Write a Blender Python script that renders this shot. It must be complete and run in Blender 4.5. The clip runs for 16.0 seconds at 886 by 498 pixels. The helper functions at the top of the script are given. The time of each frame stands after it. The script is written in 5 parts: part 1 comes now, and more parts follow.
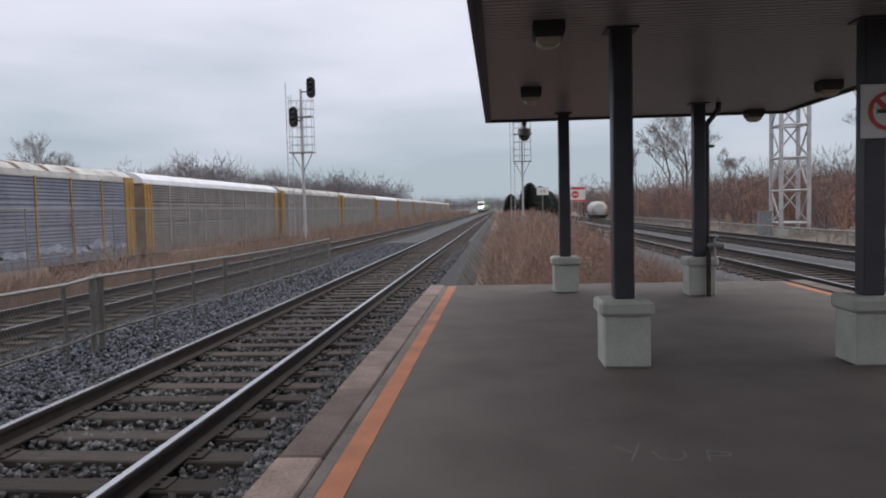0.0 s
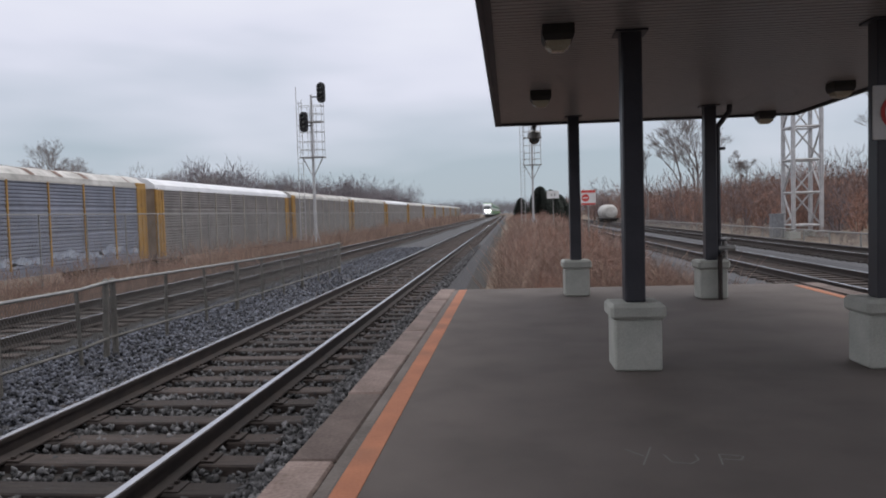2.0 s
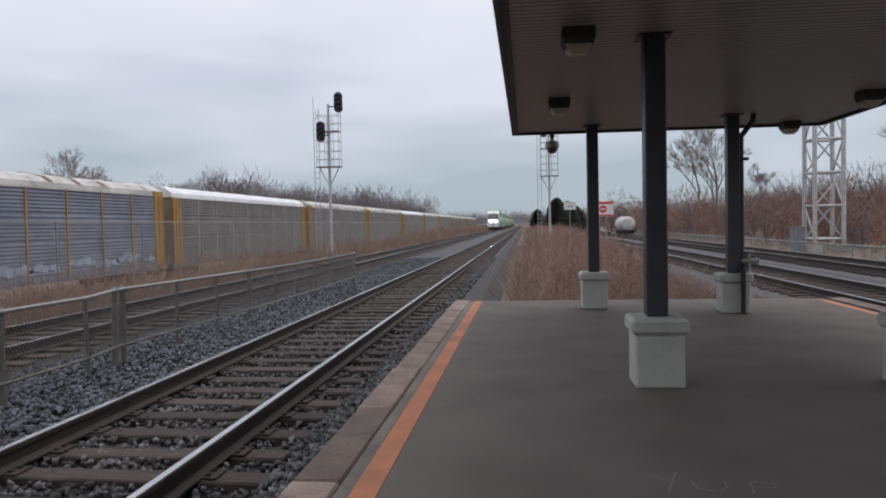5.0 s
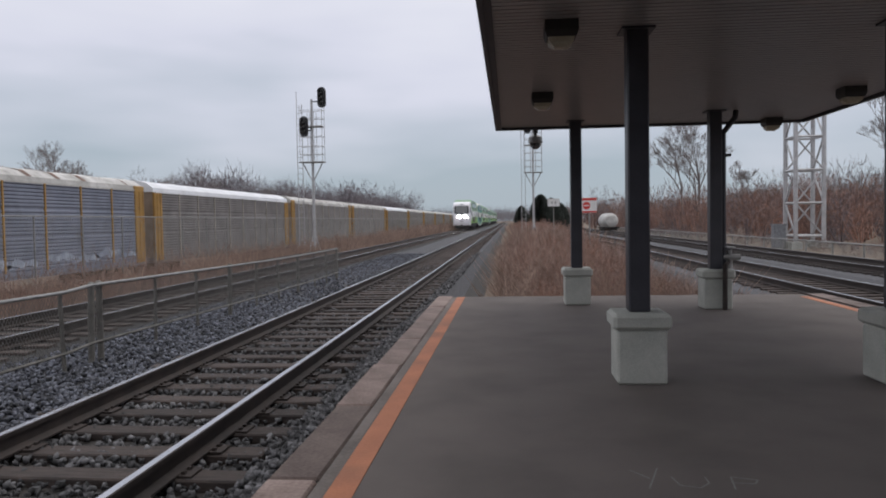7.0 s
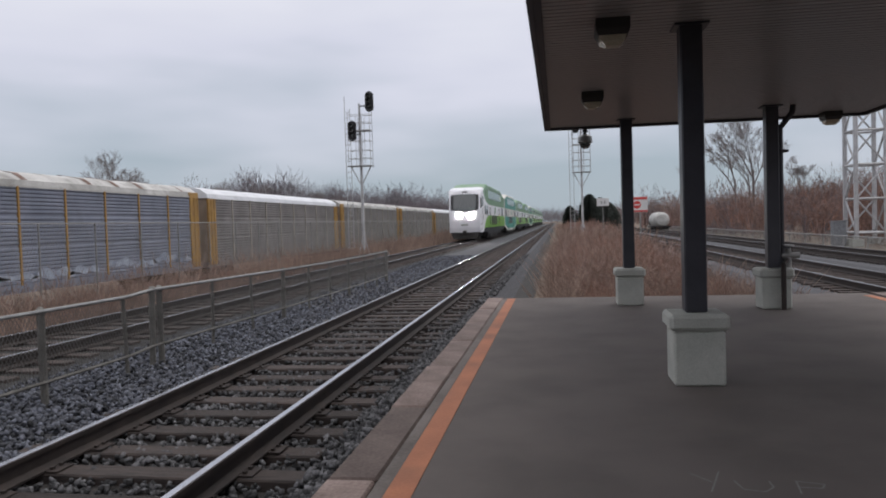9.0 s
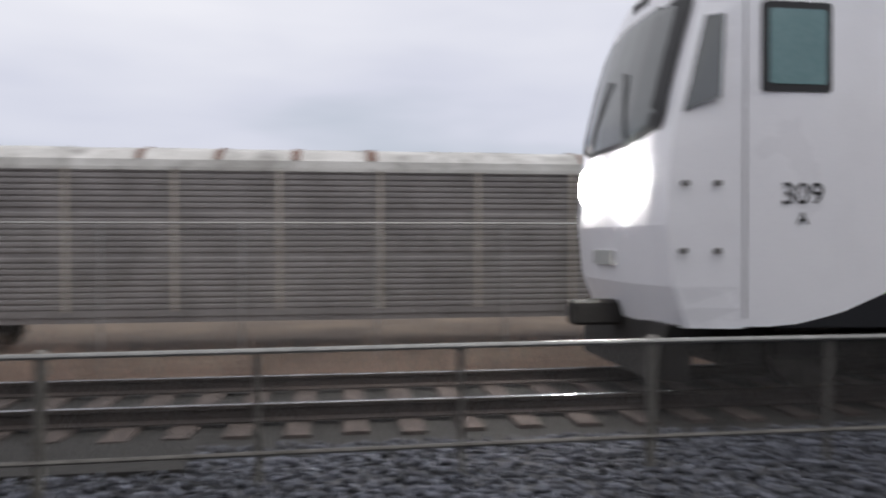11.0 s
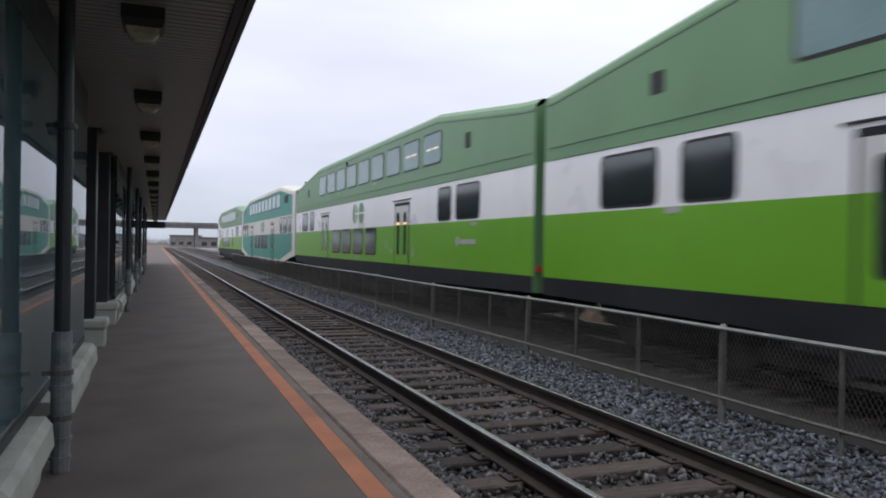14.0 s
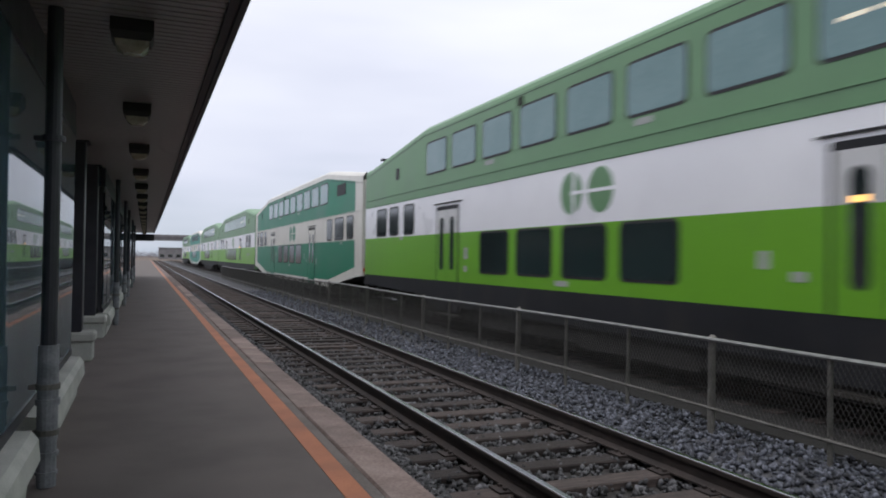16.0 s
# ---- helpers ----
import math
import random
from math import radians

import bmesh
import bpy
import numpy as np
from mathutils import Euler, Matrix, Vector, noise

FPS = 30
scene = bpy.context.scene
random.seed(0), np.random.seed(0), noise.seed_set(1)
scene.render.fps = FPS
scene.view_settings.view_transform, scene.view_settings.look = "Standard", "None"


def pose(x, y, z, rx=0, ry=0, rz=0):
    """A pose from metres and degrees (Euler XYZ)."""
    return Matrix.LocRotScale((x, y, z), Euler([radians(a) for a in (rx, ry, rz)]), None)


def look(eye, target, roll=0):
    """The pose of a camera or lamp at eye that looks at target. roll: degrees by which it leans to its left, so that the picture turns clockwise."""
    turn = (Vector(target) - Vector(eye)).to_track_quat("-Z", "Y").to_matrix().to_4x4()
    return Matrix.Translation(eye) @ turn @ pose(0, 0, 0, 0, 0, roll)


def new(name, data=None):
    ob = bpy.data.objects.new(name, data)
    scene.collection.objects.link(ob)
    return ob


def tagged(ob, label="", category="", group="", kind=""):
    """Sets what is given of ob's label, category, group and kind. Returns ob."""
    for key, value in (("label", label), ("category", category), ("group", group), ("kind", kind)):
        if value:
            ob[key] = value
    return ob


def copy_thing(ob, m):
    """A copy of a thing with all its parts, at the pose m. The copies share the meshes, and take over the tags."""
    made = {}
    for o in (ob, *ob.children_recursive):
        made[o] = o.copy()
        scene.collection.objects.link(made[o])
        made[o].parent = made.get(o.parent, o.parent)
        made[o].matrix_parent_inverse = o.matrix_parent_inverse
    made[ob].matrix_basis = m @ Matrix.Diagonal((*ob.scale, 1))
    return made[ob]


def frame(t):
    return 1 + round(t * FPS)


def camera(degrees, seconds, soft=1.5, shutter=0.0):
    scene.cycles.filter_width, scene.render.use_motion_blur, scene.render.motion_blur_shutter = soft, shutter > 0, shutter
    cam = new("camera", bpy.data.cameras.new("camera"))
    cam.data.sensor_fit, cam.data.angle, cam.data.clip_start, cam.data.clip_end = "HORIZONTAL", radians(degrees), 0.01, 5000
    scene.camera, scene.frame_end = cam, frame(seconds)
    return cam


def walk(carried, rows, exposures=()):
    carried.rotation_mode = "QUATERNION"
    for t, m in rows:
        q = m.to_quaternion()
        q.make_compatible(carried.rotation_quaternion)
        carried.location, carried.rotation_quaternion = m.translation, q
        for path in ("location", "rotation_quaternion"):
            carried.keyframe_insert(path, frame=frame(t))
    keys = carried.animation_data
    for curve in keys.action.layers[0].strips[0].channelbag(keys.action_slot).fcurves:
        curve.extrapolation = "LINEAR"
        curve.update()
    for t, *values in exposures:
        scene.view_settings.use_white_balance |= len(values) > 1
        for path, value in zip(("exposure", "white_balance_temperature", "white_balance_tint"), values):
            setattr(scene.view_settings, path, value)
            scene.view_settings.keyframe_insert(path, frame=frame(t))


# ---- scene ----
cam = camera(62.0, 16.0, soft=1.9, shutter=0.2)
PATH = [
    (0, (0.018, -0.116, 1.467), (-0.743, 9.840, 0.931), -1.36),
    (0.5, (0.018, -0.109, 1.466), (-0.826, 9.839, 0.902), -1.55),
    (1, (0.023, -0.116, 1.463), (-0.780, 9.837, 0.928), -1.55),
    (1.5, (0.021, -0.110, 1.465), (-0.801, 9.843, 0.949), -1.55),
    (2, (0.020, -0.122, 1.465), (-0.880, 9.826, 0.987), -1.64),
    (2.5, (0.025, -0.122, 1.466), (-0.935, 9.822, 1.036), -1.69),
    (3, (-0.011, -0.140, 1.462), (-1.051, 9.798, 1.060), -1.49),
    (3.5, (-0.042, -0.123, 1.452), (-0.971, 9.825, 1.035), -1.09),
    (4, (0.003, 0.067, 1.454), (-1.220, 9.991, 1.308), -1.22),
    (4.2, (0.003, 0.067, 1.454), (-1.199, 9.991, 1.169), -1.22),
    (5.2, (0.018, 0.124, 1.448), (-1.071, 10.059, 1.117), -1.20),
    (6.5, (0.033, 0.180, 1.442), (-0.874, 10.132, 1.066), -1.19),
    (7, (0.031, 0.181, 1.432), (-0.868, 10.133, 1.050), -1.00),
    (7.5, (0.008, 0.177, 1.445), (-1.165, 10.102, 1.088), -1.38),
    (8, (0.000, 0.162, 1.450), (-1.394, 10.058, 1.109), -1.57),
    (8.5, (-0.004, 0.160, 1.436), (-1.456, 10.048, 1.094), -1.55),
    (9, (-0.005, 0.160, 1.436), (-1.546, 10.035, 1.093), -1.80),
    (9.2, (0.006, 0.165, 1.437), (-1.592, 10.031, 1.097), -1.80),
    (9.5, (0.024, 0.172, 1.440), (-1.660, 10.023, 1.099), -1.70),
    (9.8, (0.041, 0.179, 1.442), (-1.900, 9.983, 1.110), -1.50),
    (10.1, (0.059, 0.185, 1.444), (-2.528, 9.839, 1.130), -1.20),
    (10.3, (0.070, 0.190, 1.445), (-3.594, 9.491, 1.166), -1.00),
    (10.5, (0.082, 0.194, 1.447), (-5.289, 8.625, 1.203), -0.80),
    (10.7, (0.094, 0.199, 1.448), (-7.565, 6.626, 1.256), -0.50),
    (10.9, (0.105, 0.203, 1.450), (-9.349, 3.458, 1.310), -0.20),
    (11.1, (0.117, 0.208, 1.451), (-9.867, -0.350, 1.381), 0.00),
    (11.3, (0.128, 0.212, 1.450), (-8.950, -3.960, 1.480), 0.15),
    (11.5, (0.150, 0.210, 1.452), (-6.640, -7.125, 1.365), 0.20),
    (11.6, (0.185, 0.164, 1.450), (-5.613, -7.983, 1.400), 0.13),
    (11.8, (0.198, 0.060, 1.463), (-4.606, -8.697, 1.952), 0.30),
    (12, (0.221, -0.032, 1.489), (-4.272, -8.959, 1.846), 1.12),
    (12.2, (0.258, -0.080, 1.500), (-3.982, -9.136, 1.606), 1.20),
    (12.5, (0.320, -0.129, 1.494), (-3.567, -9.342, 1.476), 0.83),
    (13, (0.355, -0.127, 1.484), (-3.324, -9.425, 1.415), 0.70),
    (13.5, (0.373, -0.059, 1.477), (-3.234, -9.386, 1.399), 0.98),
    (14, (0.371, -0.051, 1.482), (-3.248, -9.374, 1.458), 1.00),
    (14.5, (0.382, -0.044, 1.485), (-3.239, -9.366, 1.432), 1.02),
    (15, (0.362, -0.041, 1.479), (-3.303, -9.345, 1.535), 0.67),
    (15.5, (0.371, -0.036, 1.480), (-3.256, -9.355, 1.544), 0.76),
    (16, (0.368, -0.042, 1.482), (-3.370, -9.316, 1.622), 0.84),]
walk(cam, [(t, look(eye, target, roll)) for t, eye, target, roll in PATH], exposures=(
    (0.0, 0.13, 6500, 10), (4.2, 0.12, 6500, 10), (6.5, 0.04, 6500, 10), (9.2, 0.0, 6500, 10), (11.0, 0.0, 6500, 10), (11.3, 0.1, 6500, 10), (11.5, 0.17, 6450, 10),
    (11.8, 0.28, 6350, 10), (12.0, 0.02, 6250, 10), (12.5, 0.08, 6200, 10), (13.0, 0.16, 6250, 10), (13.5, 0.22, 6300, 10), (16.0, 0.18, 6300, 10)))

# ---- sky and light: a bright, evenly clouded winter sky ----
world = bpy.data.worlds.new("sky")
scene.world = world
world.use_nodes = True
wn, wl = world.node_tree.nodes, world.node_tree.links
wn.clear()
sky = wn.new("ShaderNodeTexSky")
sky.sky_type, sky.sun_disc = "NISHITA", False
sky.sun_elevation, sky.sun_rotation = radians(70), radians(61)
sky_dim = wn.new("ShaderNodeVectorMath")
sky_dim.operation = "SCALE"
sky_dim.inputs["Scale"].default_value = 0.10
wl.new(sky.outputs["Color"], sky_dim.inputs[0])
geo = wn.new("ShaderNodeTexCoord")
sep = wn.new("ShaderNodeSeparateXYZ")
wl.new(geo.outputs["Generated"], sep.inputs[0])
height = wn.new("ShaderNodeMapRange")
height.inputs["From Min"].default_value, height.inputs["From Max"].default_value = 0.0, 0.42
wl.new(sep.outputs["Z"], height.inputs["Value"])
stretch = wn.new("ShaderNodeMapping")
stretch.inputs["Scale"].default_value = (1.0, 1.0, 4.0)
wl.new(geo.outputs["Generated"], stretch.inputs["Vector"])
cloud = wn.new("ShaderNodeTexNoise")
cloud.inputs["Scale"].default_value, cloud.inputs["Detail"].default_value = 2.2, 3.5
wl.new(stretch.outputs["Vector"], cloud.inputs["Vector"])
cloud_map = wn.new("ShaderNodeMapRange")
for key, value in (("From Min", 0.3), ("From Max", 0.7), ("To Min", -0.17), ("To Max", 0.22)):
    cloud_map.inputs[key].default_value = value
wl.new(cloud.outputs["Fac"], cloud_map.inputs["Value"])
tone = wn.new("ShaderNodeMath")
tone.operation = "ADD"
wl.new(height.outputs["Result"], tone.inputs[0])
wl.new(cloud_map.outputs["Result"], tone.inputs[1])
ramp = wn.new("ShaderNodeValToRGB")
ramp.color_ramp.elements[0].position, ramp.color_ramp.elements[0].color = 0.0, (0.395, 0.465, 0.535, 1)
ramp.color_ramp.elements[1].position, ramp.color_ramp.elements[1].color = 1.0, (0.95, 0.945, 0.995, 1)
middle = ramp.color_ramp.elements.new(0.42)
middle.color = (0.715, 0.725, 0.83, 1)
# the cloud cover is thinner, and so brighter, towards the south
thin = wn.new("ShaderNodeMath")
thin.operation, thin.inputs[1].default_value = "MULTIPLY_ADD", -0.13
wl.new(sep.outputs["Y"], thin.inputs[0])
wl.new(tone.outputs["Value"], thin.inputs[2])
wl.new(thin.outputs["Value"], ramp.inputs["Fac"])
veil = wn.new("ShaderNodeMix")
veil.data_type = "RGBA"
veil.inputs["Factor"].default_value = 0.9
wl.new(sky_dim.outputs["Vector"], veil.inputs["A"])
wl.new(ramp.outputs["Color"], veil.inputs["B"])
back = wn.new("ShaderNodeBackground")
back.inputs["Strength"].default_value = 1.0
wl.new(veil.outputs["Result"], back.inputs["Color"])
wl.new(back.outputs["Background"], wn.new("ShaderNodeOutputWorld").inputs["Surface"])
sun = new("sun", bpy.data.lights.new("sun", "SUN"))
sun.data.energy, sun.data.angle, sun.data.color = 1.2, radians(50), (1.0, 0.97, 0.93)
sun.matrix_basis = look((9, 5, 29), (0, 0, 0))


# ---- materials ----
def material(name, dark, light, scale=3.0, fine=60.0, rough=0.7, metal=0.0, bump=0.15, stretch=(1, 1, 1), vary=0.0, island=0.0, grime=0.0, spec=0.5):
    m = bpy.data.materials.new(name)
    m.use_nodes = True
    n, l = m.node_tree.nodes, m.node_tree.links
    b = n["Principled BSDF"]
    b.inputs["Metallic"].default_value, b.inputs["Specular IOR Level"].default_value = metal, spec
    where = n.new("ShaderNodeTexCoord")
    squash = n.new("ShaderNodeMapping")
    squash.inputs["Scale"].default_value = stretch
    l.new(where.outputs["Object"], squash.inputs["Vector"])
    big, small = n.new("ShaderNodeTexNoise"), n.new("ShaderNodeTexNoise")
    big.inputs["Scale"].default_value, big.inputs["Detail"].default_value = scale, 6
    small.inputs["Scale"].default_value, small.inputs["Detail"].default_value = fine, 3
    l.new(squash.outputs["Vector"], big.inputs["Vector"])
    l.new(squash.outputs["Vector"], small.inputs["Vector"])
    both = n.new("ShaderNodeMath")
    both.operation = "MULTIPLY_ADD"
    both.inputs[1].default_value = 0.45
    l.new(small.outputs["Fac"], both.inputs[0])
    l.new(big.outputs["Fac"], both.inputs[2])
    ramp_ = n.new("ShaderNodeValToRGB")
    ramp_.color_ramp.elements[0].position, ramp_.color_ramp.elements[1].position = 0.5, 0.95
    ramp_.color_ramp.elements[0].color, ramp_.color_ramp.elements[1].color = (*dark, 1), (*light, 1)
    l.new(both.outputs["Value"], ramp_.inputs["Fac"])
    out = ramp_.outputs["Color"]
    if vary or island:
        if vary:
            info = n.new("ShaderNodeObjectInfo").outputs["Random"]
        else:
            info = n.new("ShaderNodeNewGeometry").outputs["Random Per Island"]
        amount = vary or island
        spread = n.new("ShaderNodeMapRange")
        spread.inputs["To Min"].default_value, spread.inputs["To Max"].default_value = 1 - amount, 1 + amount
        l.new(info, spread.inputs["Value"])
        times = n.new("ShaderNodeVectorMath")
        times.operation = "SCALE"
        l.new(out, times.inputs[0])
        l.new(spread.outputs["Result"], times.inputs["Scale"])
        out = times.outputs["Vector"]
    if grime:
        streak = n.new("ShaderNodeTexNoise")
        streak.inputs["Scale"].default_value, streak.inputs["Detail"].default_value = 1.3, 8
        l.new(where.outputs["Object"], streak.inputs["Vector"])
        limit = n.new("ShaderNodeMapRange")
        limit.inputs["From Min"].default_value, limit.inputs["From Max"].default_value = 0.52, 0.75
        limit.inputs["To Max"].default_value = grime
        l.new(streak.outputs["Fac"], limit.inputs["Value"])
        dirt = n.new("ShaderNodeMix")
        dirt.data_type = "RGBA"
        dirt.inputs["B"].default_value = (0.07, 0.06, 0.05, 1)
        l.new(limit.outputs["Result"], dirt.inputs["Factor"])
        l.new(out, dirt.inputs["A"])
        out = dirt.outputs["Result"]
    l.new(out, b.inputs["Base Color"])
    gloss = n.new("ShaderNodeMapRange")
    gloss.inputs["To Min"].default_value, gloss.inputs["To Max"].default_value = max(0.05, rough - 0.12), min(1.0, rough + 0.12)
    l.new(big.outputs["Fac"], gloss.inputs["Value"])
    l.new(gloss.outputs["Result"], b.inputs["Roughness"])
    if bump:
        relief = n.new("ShaderNodeBump")
        relief.inputs["Strength"].default_value, relief.inputs["Distance"].default_value = bump, 0.01
        l.new(both.outputs["Value"], relief.inputs["Height"])
        l.new(relief.outputs["Normal"], b.inputs["Normal"])
    return m


def glass(name, tint, through_part, rough=0.02, index=1.6, milk=0.25):
    """A pane: a clear tinted sheet with a mirror gloss that grows towards grazing angles."""
    m = bpy.data.materials.new(name)
    m.use_nodes = True
    n, l = m.node_tree.nodes, m.node_tree.links
    n.clear()
    clear, body, shiny = n.new("ShaderNodeBsdfTransparent"), n.new("ShaderNodeBsdfDiffuse"), n.new("ShaderNodeBsdfGlossy")
    clear.inputs["Color"].default_value = (*tint, 1)
    body.inputs["Color"].default_value = (tint[0] * milk, tint[1] * milk, tint[2] * milk, 1)
    shiny.inputs["Roughness"].default_value = rough
    first, second = n.new("ShaderNodeMixShader"), n.new("ShaderNodeMixShader")
    first.inputs["Fac"].default_value = through_part
    l.new(body.outputs[0], first.inputs[1])
    l.new(clear.outputs[0], first.inputs[2])
    edge = n.new("ShaderNodeFresnel")
    edge.inputs["IOR"].default_value = index
    l.new(edge.outputs[0], second.inputs["Fac"])
    l.new(first.outputs[0], second.inputs[1])
    l.new(shiny.outputs[0], second.inputs[2])
    l.new(second.outputs[0], n.new("ShaderNodeOutputMaterial").inputs["Surface"])
    return m


def glowing(name, colour, strength):
    m = bpy.data.materials.new(name)
    m.use_nodes = True
    b = m.node_tree.nodes["Principled BSDF"]
    b.inputs["Base Color"].default_value = (*colour, 1)
    b.inputs["Emission Color"].default_value, b.inputs["Emission Strength"].default_value = (*colour, 1), strength
    return m


ASPHALT = material("asphalt", (0.094, 0.080, 0.073), (0.158, 0.137, 0.127), 1.3, 150, 0.82, bump=0.4, spec=0.3, grime=0.14)
COPING = material("coping_concrete", (0.10, 0.066, 0.055), (0.29, 0.225, 0.20), 2.3, 40, 0.85, bump=0.4, vary=0.4, grime=0.5)
EDGE_FACE = material("platform_face_concrete", (0.10, 0.085, 0.075), (0.2, 0.175, 0.16), 1.5, 40, 0.9, bump=0.4, grime=0.5)
ORANGE = material("worn_orange_paint", (0.32, 0.112, 0.052), (0.46, 0.182, 0.092), 2.2, 60, 0.75, bump=0.2, grime=0.45)
GROOVE = material("dark_joint", (0.04, 0.035, 0.03), (0.08, 0.07, 0.06), 3, 80, 0.9)
STONE = material("ballast_stone", (0.026, 0.029, 0.038), (0.135, 0.142, 0.172), 20, 120, 0.75, bump=0.3, island=0.85)
STONE_DIRTY = material("dirty_ballast_stone", (0.026, 0.026, 0.029), (0.128, 0.127, 0.132), 20, 120, 0.9, bump=0.3, island=0.8)
BED = material("ballast_bed", (0.03, 0.03, 0.034), (0.10, 0.10, 0.11), 22, 60, 0.95, bump=1.0)
MUD = material("dirty_ballast", (0.017, 0.0155, 0.015), (0.055, 0.05, 0.047), 16, 60, 0.95, bump=1.0)
TIE = material("weathered_tie_wood", (0.016, 0.0125, 0.012), (0.078, 0.060, 0.053), 6, 60, 0.9, bump=0.6, stretch=(0.6, 4, 4), vary=0.5)
RUST = material("rusty_rail_steel", (0.022, 0.017, 0.016), (0.055, 0.042, 0.037), 5, 90, 0.75, metal=0.2, bump=0.3)
RAIL_TOP = material("polished_rail_head", (0.38, 0.39, 0.42), (0.55, 0.56, 0.6), 2, 120, 0.22, metal=1.0, bump=0.03)
CONCRETE = material("base_concrete", (0.34, 0.35, 0.32), (0.52, 0.53, 0.49), 2.2, 70, 0.85, bump=0.35, grime=0.3)
BLACK = material("black_paint", (0.024, 0.025, 0.033), (0.046, 0.047, 0.058), 3, 90, 0.42, bump=0.05)
FASCIA = material("dark_fascia_metal", (0.03, 0.028, 0.035), (0.048, 0.046, 0.056), 2, 60, 0.55, bump=0.05)
SOFFIT = material("soffit_slats", (0.29, 0.275, 0.27), (0.37, 0.352, 0.345), 0.9, 60, 0.36, bump=0.05, spec=0.5)
# near black, so that the gaps between slats carry painted shade
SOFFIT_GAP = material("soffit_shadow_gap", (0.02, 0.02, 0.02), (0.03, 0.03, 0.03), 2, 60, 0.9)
ROOFING = material("canopy_roofing", (0.1, 0.1, 0.1), (0.16, 0.16, 0.16), 1, 40, 0.9)
LAMP_BODY = material("lamp_housing", (0.018, 0.017, 0.016), (0.035, 0.033, 0.03), 4, 80, 0.5)
LENS = material("prismatic_lens", (0.30, 0.27, 0.19), (0.48, 0.44, 0.33), 9, 90, 0.25, bump=0.2)
GALV = material("galvanised_steel", (0.22, 0.22, 0.215), (0.36, 0.36, 0.35), 6, 90, 0.5, metal=0.6, bump=0.1)
WIRE = material("chain_link_wire", (0.085, 0.082, 0.08), (0.165, 0.16, 0.155), 8, 80, 0.6, metal=0.4)
OLD_POST = material("weathered_fence_post", (0.10, 0.095, 0.085), (0.22, 0.21, 0.195), 5, 70, 0.75, metal=0.3, bump=0.2)
SHELTER_GLASS = glass("shelter_glass", (0.38, 0.60, 0.70), 0.58, index=2.0, milk=0.55)
TRAIN_GLASS = material("tinted_train_glass", (0.012, 0.02, 0.02), (0.02, 0.03, 0.03), 1, 30, 0.06, bump=0.0, spec=0.8)
# pale teal base colour paints the sky's reflection into the upper panes
UPPER_GLASS = material("sky_reflection_train_glass", (0.10, 0.20, 0.205), (0.155, 0.265, 0.27), 0.8, 20, 0.08, bump=0.0, spec=0.7)
TRAIN_GLASS.node_tree.nodes["Principled BSDF"].inputs["IOR"].default_value = 1.8
RUBBER = material("window_gasket", (0.012, 0.012, 0.013), (0.022, 0.022, 0.024), 3, 60, 0.6)
WHITE = material("train_white_paint", (0.79, 0.79, 0.83), (0.87, 0.87, 0.90), 0.5, 40, 0.3, bump=0.02, grime=0.05)
LIME = material("train_lime_paint", (0.128, 0.335, 0.018), (0.163, 0.415, 0.028), 0.4, 30, 0.35, bump=0.02, grime=0.08)
SAGE = material("train_sage_paint", (0.112, 0.238, 0.112), (0.148, 0.292, 0.145), 0.4, 30, 0.4, bump=0.02, grime=0.08)
SKIRT = material("train_skirt_paint", (0.010, 0.0105, 0.013), (0.020, 0.021, 0.025), 1, 40, 0.65, grime=0.25, spec=0.3)
CREAM = material("old_cream_paint", (0.60, 0.58, 0.53), (0.72, 0.70, 0.645), 0.6, 40, 0.45, bump=0.03, grime=0.12)
TEAL = material("faded_teal_paint", (0.035, 0.235, 0.19), (0.06, 0.31, 0.255), 0.4, 30, 0.45, bump=0.02, grime=0.1, spec=0.35)
PINE = material("deep_green_paint", (0.006, 0.165, 0.088), (0.010, 0.215, 0.12), 0.4, 30, 0.4, bump=0.02, grime=0.06, spec=0.3)
DOOR_WHITE = material("train_door_paint", (0.55, 0.55, 0.55), (0.66, 0.66, 0.66), 0.6, 40, 0.4)
UNDER = material("undercarriage_grime_and_shade", (0.014, 0.013, 0.012), (0.035, 0.032, 0.03), 2, 50, 0.85)
STEEL = material("worn_wheel_steel", (0.05, 0.045, 0.04), (0.12, 0.11, 0.10), 4, 60, 0.55, metal=0.7)
HEADLIGHT = glowing("lit_headlight", (1.0, 0.97, 0.93), 170.0)
AMBER = glowing("amber_interior_lamp", (1.0, 0.55, 0.16), 1.6)
PALE_LAMP = glowing("ceiling_tube", (1.0, 0.9, 0.68), 0.22)
MARK = material("grey_marking", (0.30, 0.31, 0.30), (0.42, 0.43, 0.42), 2, 40, 0.6)
INK = material("dark_lettering", (0.02, 0.02, 0.022), (0.035, 0.035, 0.04), 2, 40, 0.6)
CHALK = material("chalk", (0.16, 0.155, 0.15), (0.24, 0.235, 0.23), 30, 120, 0.95)
RED_SIGN = material("red_sign_paint", (0.50, 0.035, 0.03), (0.60, 0.06, 0.05), 2, 40, 0.5)
SIGN_WHITE = material("white_sign_sheet", (0.60, 0.60, 0.60), (0.72, 0.72, 0.71), 2, 40, 0.5)
RACK_GREY = material("autorack_grey_panels", (0.145, 0.16, 0.205), (0.245, 0.265, 0.33), 0.7, 30, 0.6, metal=0.1, bump=0.1, grime=0.3)
RACK_TAN = material("autorack_brown_panels", (0.145, 0.135, 0.134), (0.245, 0.23, 0.227), 0.7, 30, 0.65, metal=0.1, bump=0.1, grime=0.3)
